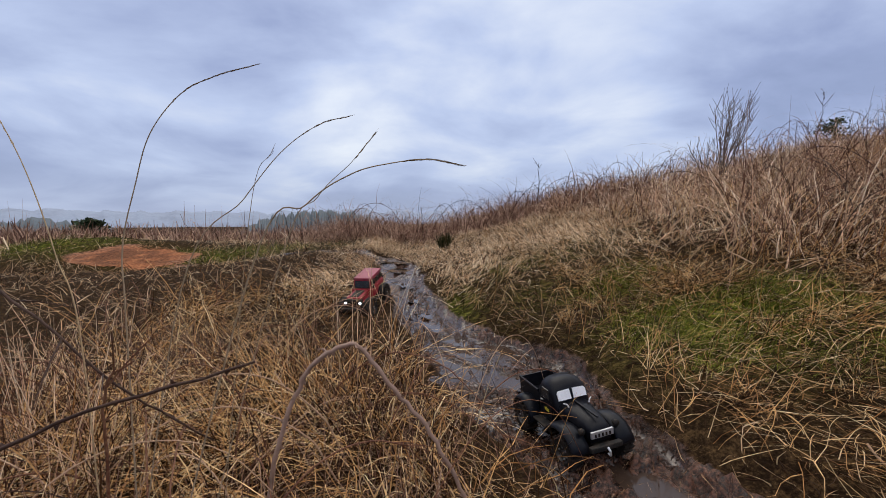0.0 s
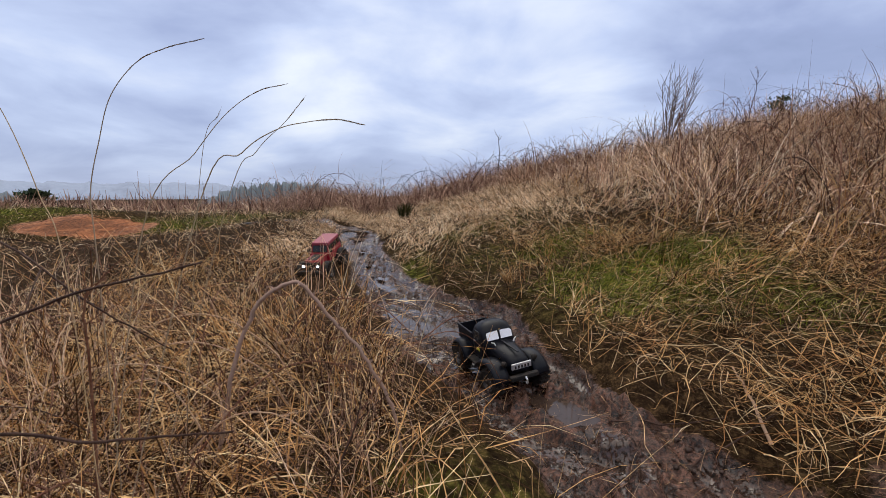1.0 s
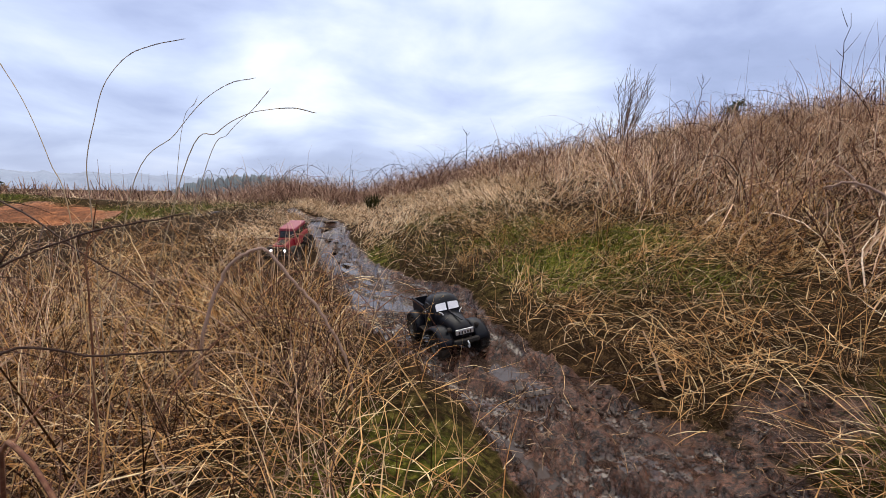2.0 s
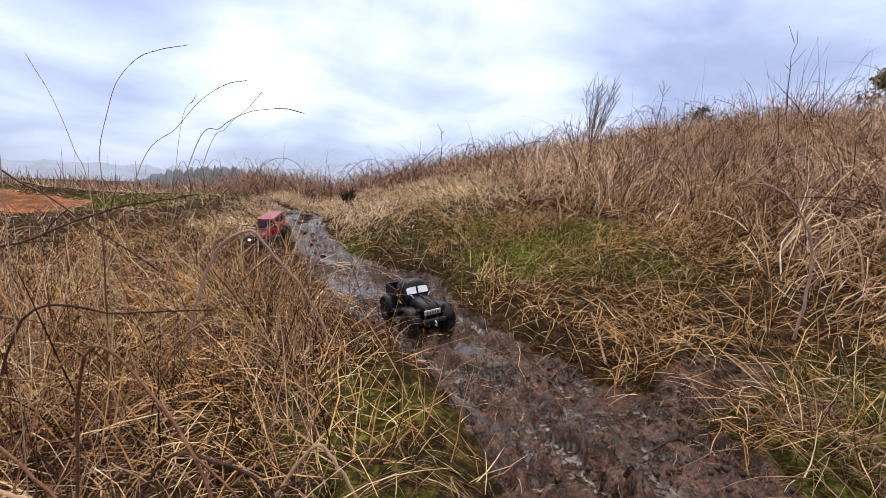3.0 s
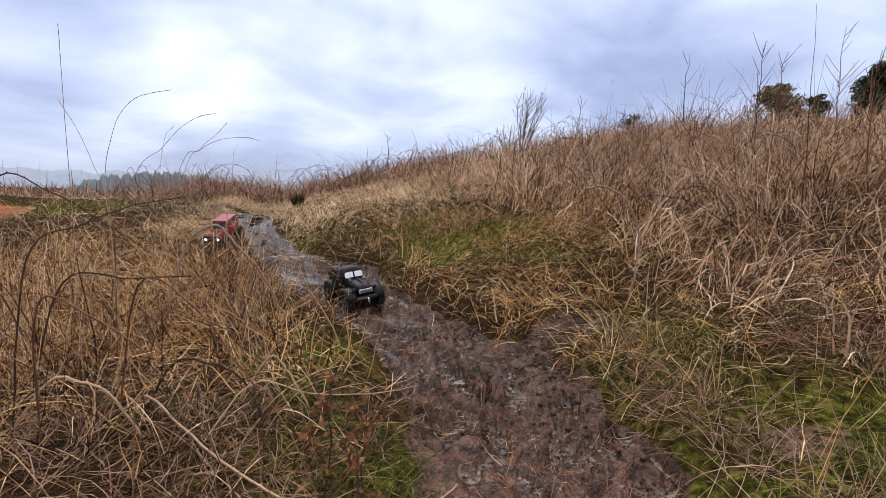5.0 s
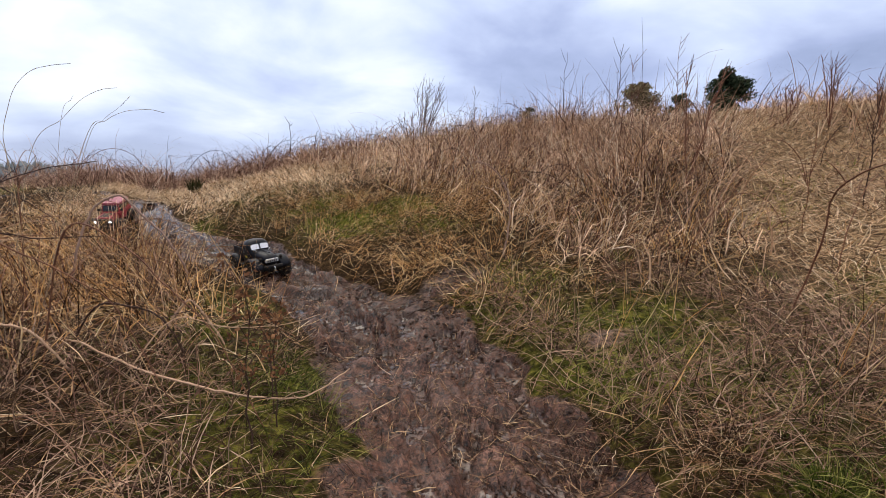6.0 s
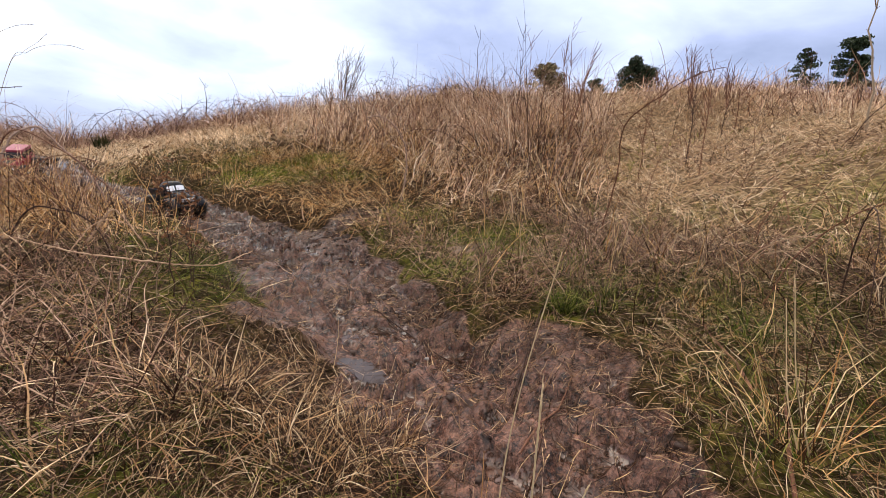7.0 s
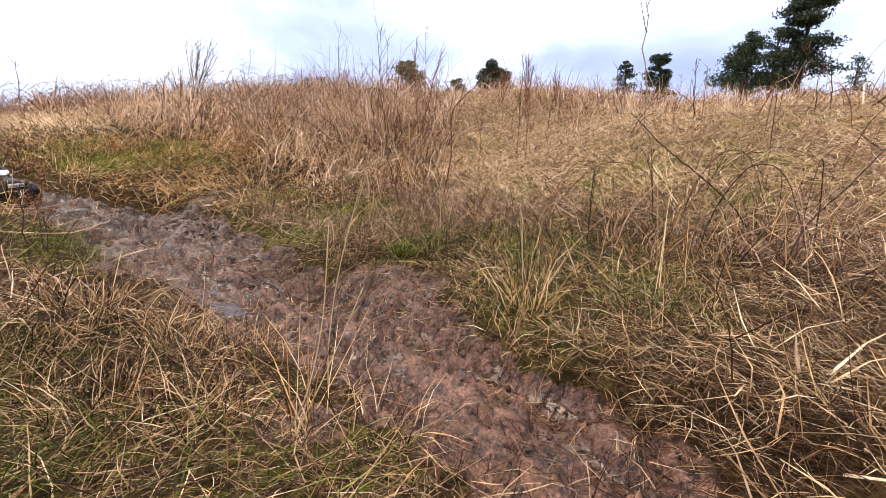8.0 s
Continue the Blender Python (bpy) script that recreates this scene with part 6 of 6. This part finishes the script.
        loft(bm, [[(0.2 + q, s * 0.072 + rr * math.cos(t), 0.152 + rr * math.sin(t)) for t in (math.tau * k / 12 for k in range(12))] for q, rr in ((-0.014, 0.006), (0.0, 0.012), (0.008, 0.0125))])
        part("headlamp", bm, M_BLACK_PLASTIC, root, smooth=True)
        bm = bmesh.new()
        tube(bm, [(0.085, s * 0.045, 0.186), (0.082, s * 0.05, 0.197), (0.075, s * 0.062, 0.2)], 0.004, 0.002, 6)
        part("bonnet_catch", bm, M_SILVER, root, "bright metal bonnet catch")
    # open bed
    for name, c, size in (("bed_floor", (-0.168, 0, 0.128), (0.17, 0.15, 0.008)), ("bed_side", (-0.168, 0.073, 0.16), (0.17, 0.007, 0.062)), ("bed_side", (-0.168, -0.073, 0.16), (0.17, 0.007, 0.062)),
                          ("bed_front", (-0.088, 0, 0.16), (0.007, 0.139, 0.062)), ("tailgate", (-0.252, 0, 0.16), (0.007, 0.139, 0.062))):
        bm = bmesh.new()
        box(bm, c, size, 0.002)
        part(name, bm, M_BLACK_PAINT, root)
    for s in (1, -1):
        bm = bmesh.new()
        tube(bm, [(-0.25, s * 0.077, 0.192), (-0.088, s * 0.077, 0.192)], 0.005, 0.005, 8)
        part("bed_rail", bm, M_BLACK_PAINT, root)
    bm = bmesh.new()
    box(bm, (0.238, 0, 0.098), (0.022, 0.13, 0.02), 0.005)
    part("front_bumper", bm, M_BLACK_PLASTIC, root)
    bm = bmesh.new()
    tube(bm, [(0.25, 0, 0.1), (0.262, 0, 0.092), (0.264, 0, 0.078), (0.255, 0.004, 0.07), (0.248, 0, 0.078)], 0.0042, 0.003, 6)
    part("winch_hook", bm, M_SILVER, root, "bright metal winch hook")
    bm = bmesh.new()
    box(bm, (-0.262, 0, 0.1), (0.014, 0.14, 0.016), 0.004)
    part("rear_bumper", bm, M_BLACK_PLASTIC, root)
    return root


def offroader():
    """A red model off-roader with an upright hard top and lit headlamps. Faces +x."""
    root = new("model_offroader")
    tagged(root, "red radio-controlled model off-roader with lit white headlamps", "model car")
    r, tw = 0.064, 0.052
    for k, (x, y) in enumerate(((0.15, 0.11), (0.15, -0.11), (-0.15, 0.11), (-0.15, -0.11))):
        wheel(root, x, y, r, tw, k + 3)
    bm = bmesh.new()
    box(bm, (0, 0, 0.085), (0.44, 0.08, 0.022), 0.004)
    for x in (0.15, -0.15):
        box(bm, (x, 0, 0.064), (0.02, 0.19, 0.018), 0.004)
    part("chassis", bm, M_BLACK_PLASTIC, root)
    bm = bmesh.new()
    box(bm, (-0.085, 0, 0.142), (0.27, 0.165, 0.075), 0.008)
    part("body", bm, M_RED_PAINT, root)
    bm = bmesh.new()
    box(bm, (0.125, 0, 0.152), (0.16, 0.135, 0.05), 0.01, (0.96, 0.86))
    part("bonnet", bm, M_RED_PAINT, root)
    bm = bmesh.new()
    box(bm, (0.125, 0, 0.1785), (0.12, 0.07, 0.006), 0.002)
    part("bonnet_panel", bm, M_BLACK_PLASTIC, root, "black panel on the red bonnet")
    bm = bmesh.new()
    box(bm, (0.212, 0, 0.135), (0.02, 0.15, 0.066), 0.006)
    part("grille", bm, M_BLACK_PLASTIC, root)
    bm = bmesh.new()
    for k in range(7):
        box(bm, (0.223, -0.033 + 0.011 * k, 0.135), (0.003, 0.005, 0.036), 0.0)
    part("grille_slots", bm, M_DARK_GLASS, root)
    # upper works
    bm = bmesh.new()
    box(bm, (-0.095, 0, 0.212), (0.25, 0.15, 0.07), 0.006, (0.9, 0.9), -0.008)
    part("cabin", bm, M_RED_PAINT, root)
    # the roof's pink is sky reflection held in its material colour
    bm = bmesh.new()
    box(bm, (-0.104, 0, 0.252), (0.238, 0.146, 0.016), 0.006, (0.97, 0.95))
    part("roof", bm, M_RED_ROOF, root, "red roof, pinkish from sky reflection put into its colour")
    bm = bmesh.new()
    box(bm, (0.0335, 0, 0.212), (0.006, 0.128, 0.052), 0.002, (1, 0.92), -0.018)
    part("windscreen", bm, M_DARK_GLASS, root)
    for s in (1, -1):
        for x, w in ((-0.025, 0.07), (-0.11, 0.07), (-0.185, 0.05)):
            bm = bmesh.new()
            box(bm, (x, s * 0.0735, 0.214), (w, 0.006, 0.044), 0.002)
            part("side_window", bm, M_DARK_GLASS, root)
        for x in (0.15, -0.15):
            bm = bmesh.new()
            blade_fender(bm, x, s * 0.1, 0.05, 0.082, a0=20, a1=160, lift=0.07)
            part("wheel_arch", bm, M_BLACK_PLASTIC, root, smooth=True)
        for q, rr, m, name in ((0.222, 0.0125, M_SILVER, "headlamp"),):
            bm = bmesh.new()
            loft(bm, [[(q + d, s * 0.058 + rr * k * math.cos(t), 0.142 + rr * k * math.sin(t)) for t in (math.tau * i / 14 for i in range(14))] for d, k in ((-0.008, 1.0), (0.003, 1.05), (0.004, 0.85))])
            lamp = part(name, bm, m, root)
            bm = bmesh.new()
            loft(bm, [[(q + d, s * 0.058 + rr * k * math.cos(t), 0.142 + rr * k * math.sin(t)) for t in (math.tau * i / 12 for i in range(12))] for d, k in ((0.002, 0.8), (0.006, 0.65), (0.008, 0.3))])
            part("lens", bm, M_LED, lamp, "glowing cool white lens")
        bm = bmesh.new()
        box(bm, (0.03, s * 0.095, 0.2), (0.012, 0.026, 0.022), 0.004)
        part("mirror", bm, M_BLACK_PLASTIC, root)
        bm = bmesh.new()
        box(bm, (-0.03, s * 0.0845, 0.145), (0.085, 0.005, 0.06), 0.003)
        part("door", bm, M_RED_PAINT, root)
        bm = bmesh.new()
        tube(bm, [(0.09, s * 0.1, 0.085), (-0.09, s * 0.1, 0.085)], 0.007, 0.007, 8)
        part("side_bar", bm, M_BLACK_PLASTIC, root)
    bm = bmesh.new()
    box(bm, (0.245, 0, 0.098), (0.026, 0.19, 0.026), 0.006)
    part("front_bumper", bm, M_BLACK_PLASTIC, root)
    bm = bmesh.new()
    box(bm, (-0.235, 0, 0.098), (0.02, 0.17, 0.022), 0.005)
    part("rear_bumper", bm, M_BLACK_PLASTIC, root)
    w = wheel(root, -0.26, 0.001, r * 0.95, tw * 0.8, 9)
    w.location, w.rotation_euler = (-0.255, 0, 0.165), (0, 0, radians(-90))
    w["label"] = "spare wheel on the back"
    return root


def stand(ob, x, y, yaw, track=0.11, base=0.155, sink=0.008, nose=0.0, lean=0.0):
    """Set a vehicle on the ground, on its four wheels."""
    c, s = math.cos(yaw), math.sin(yaw)
    P = [Vector(at(x + c * a - s * b, y + s * a + c * b)) for a, b in ((base, track), (base, -track), (-base, track), (-base, -track))]
    f = ((P[0] + P[1]) - (P[2] + P[3])).normalized()
    left = ((P[0] + P[2]) - (P[1] + P[3])).normalized()
    n = f.cross(left).normalized()
    left = n.cross(f)
    o = sum(P, Vector()) / 4 - n * sink
    ob.matrix_world = Matrix(((f.x, left.x, n.x, o.x), (f.y, left.y, n.y, o.y), (f.z, left.z, n.z, o.z), (0, 0, 0, 1))) @ pose(0, 0, 0, lean, nose, 0)
    return ob


stand(pickup(), 0.51, 1.78, math.atan2(-0.94, 0.30))
stand(offroader(), -0.61, 3.58, math.atan2(-0.95, -0.22), nose=7, lean=3, sink=0.0)

# stones on the mud
for k in range(14):
    y = rnd.uniform(-2.4, 3.0)
    x = float(np.interp(y, TRAIL[:, 0], TRAIL[:, 1])) + rnd.uniform(-0.3, 0.3)
    if math.hypot(x - 0.51, y - 1.78) < 0.35:
        continue
    bm = bmesh.new()
    bmesh.ops.create_icosphere(bm, subdivisions=2, radius=rnd.uniform(0.006, 0.014))
    for v in bm.verts:
        v.co = v.co * (0.8 + 0.5 * noise.noise(v.co * 90 + Vector((k, 0, 0)))) * 1.0
        v.co.z *= 0.7
    ob = tagged(mesh_object("stone", bm, M_STONE), "small grey stone pressed into the mud", "stone", "stones on the trail")
    ob.location = at(x, y, 0.003)
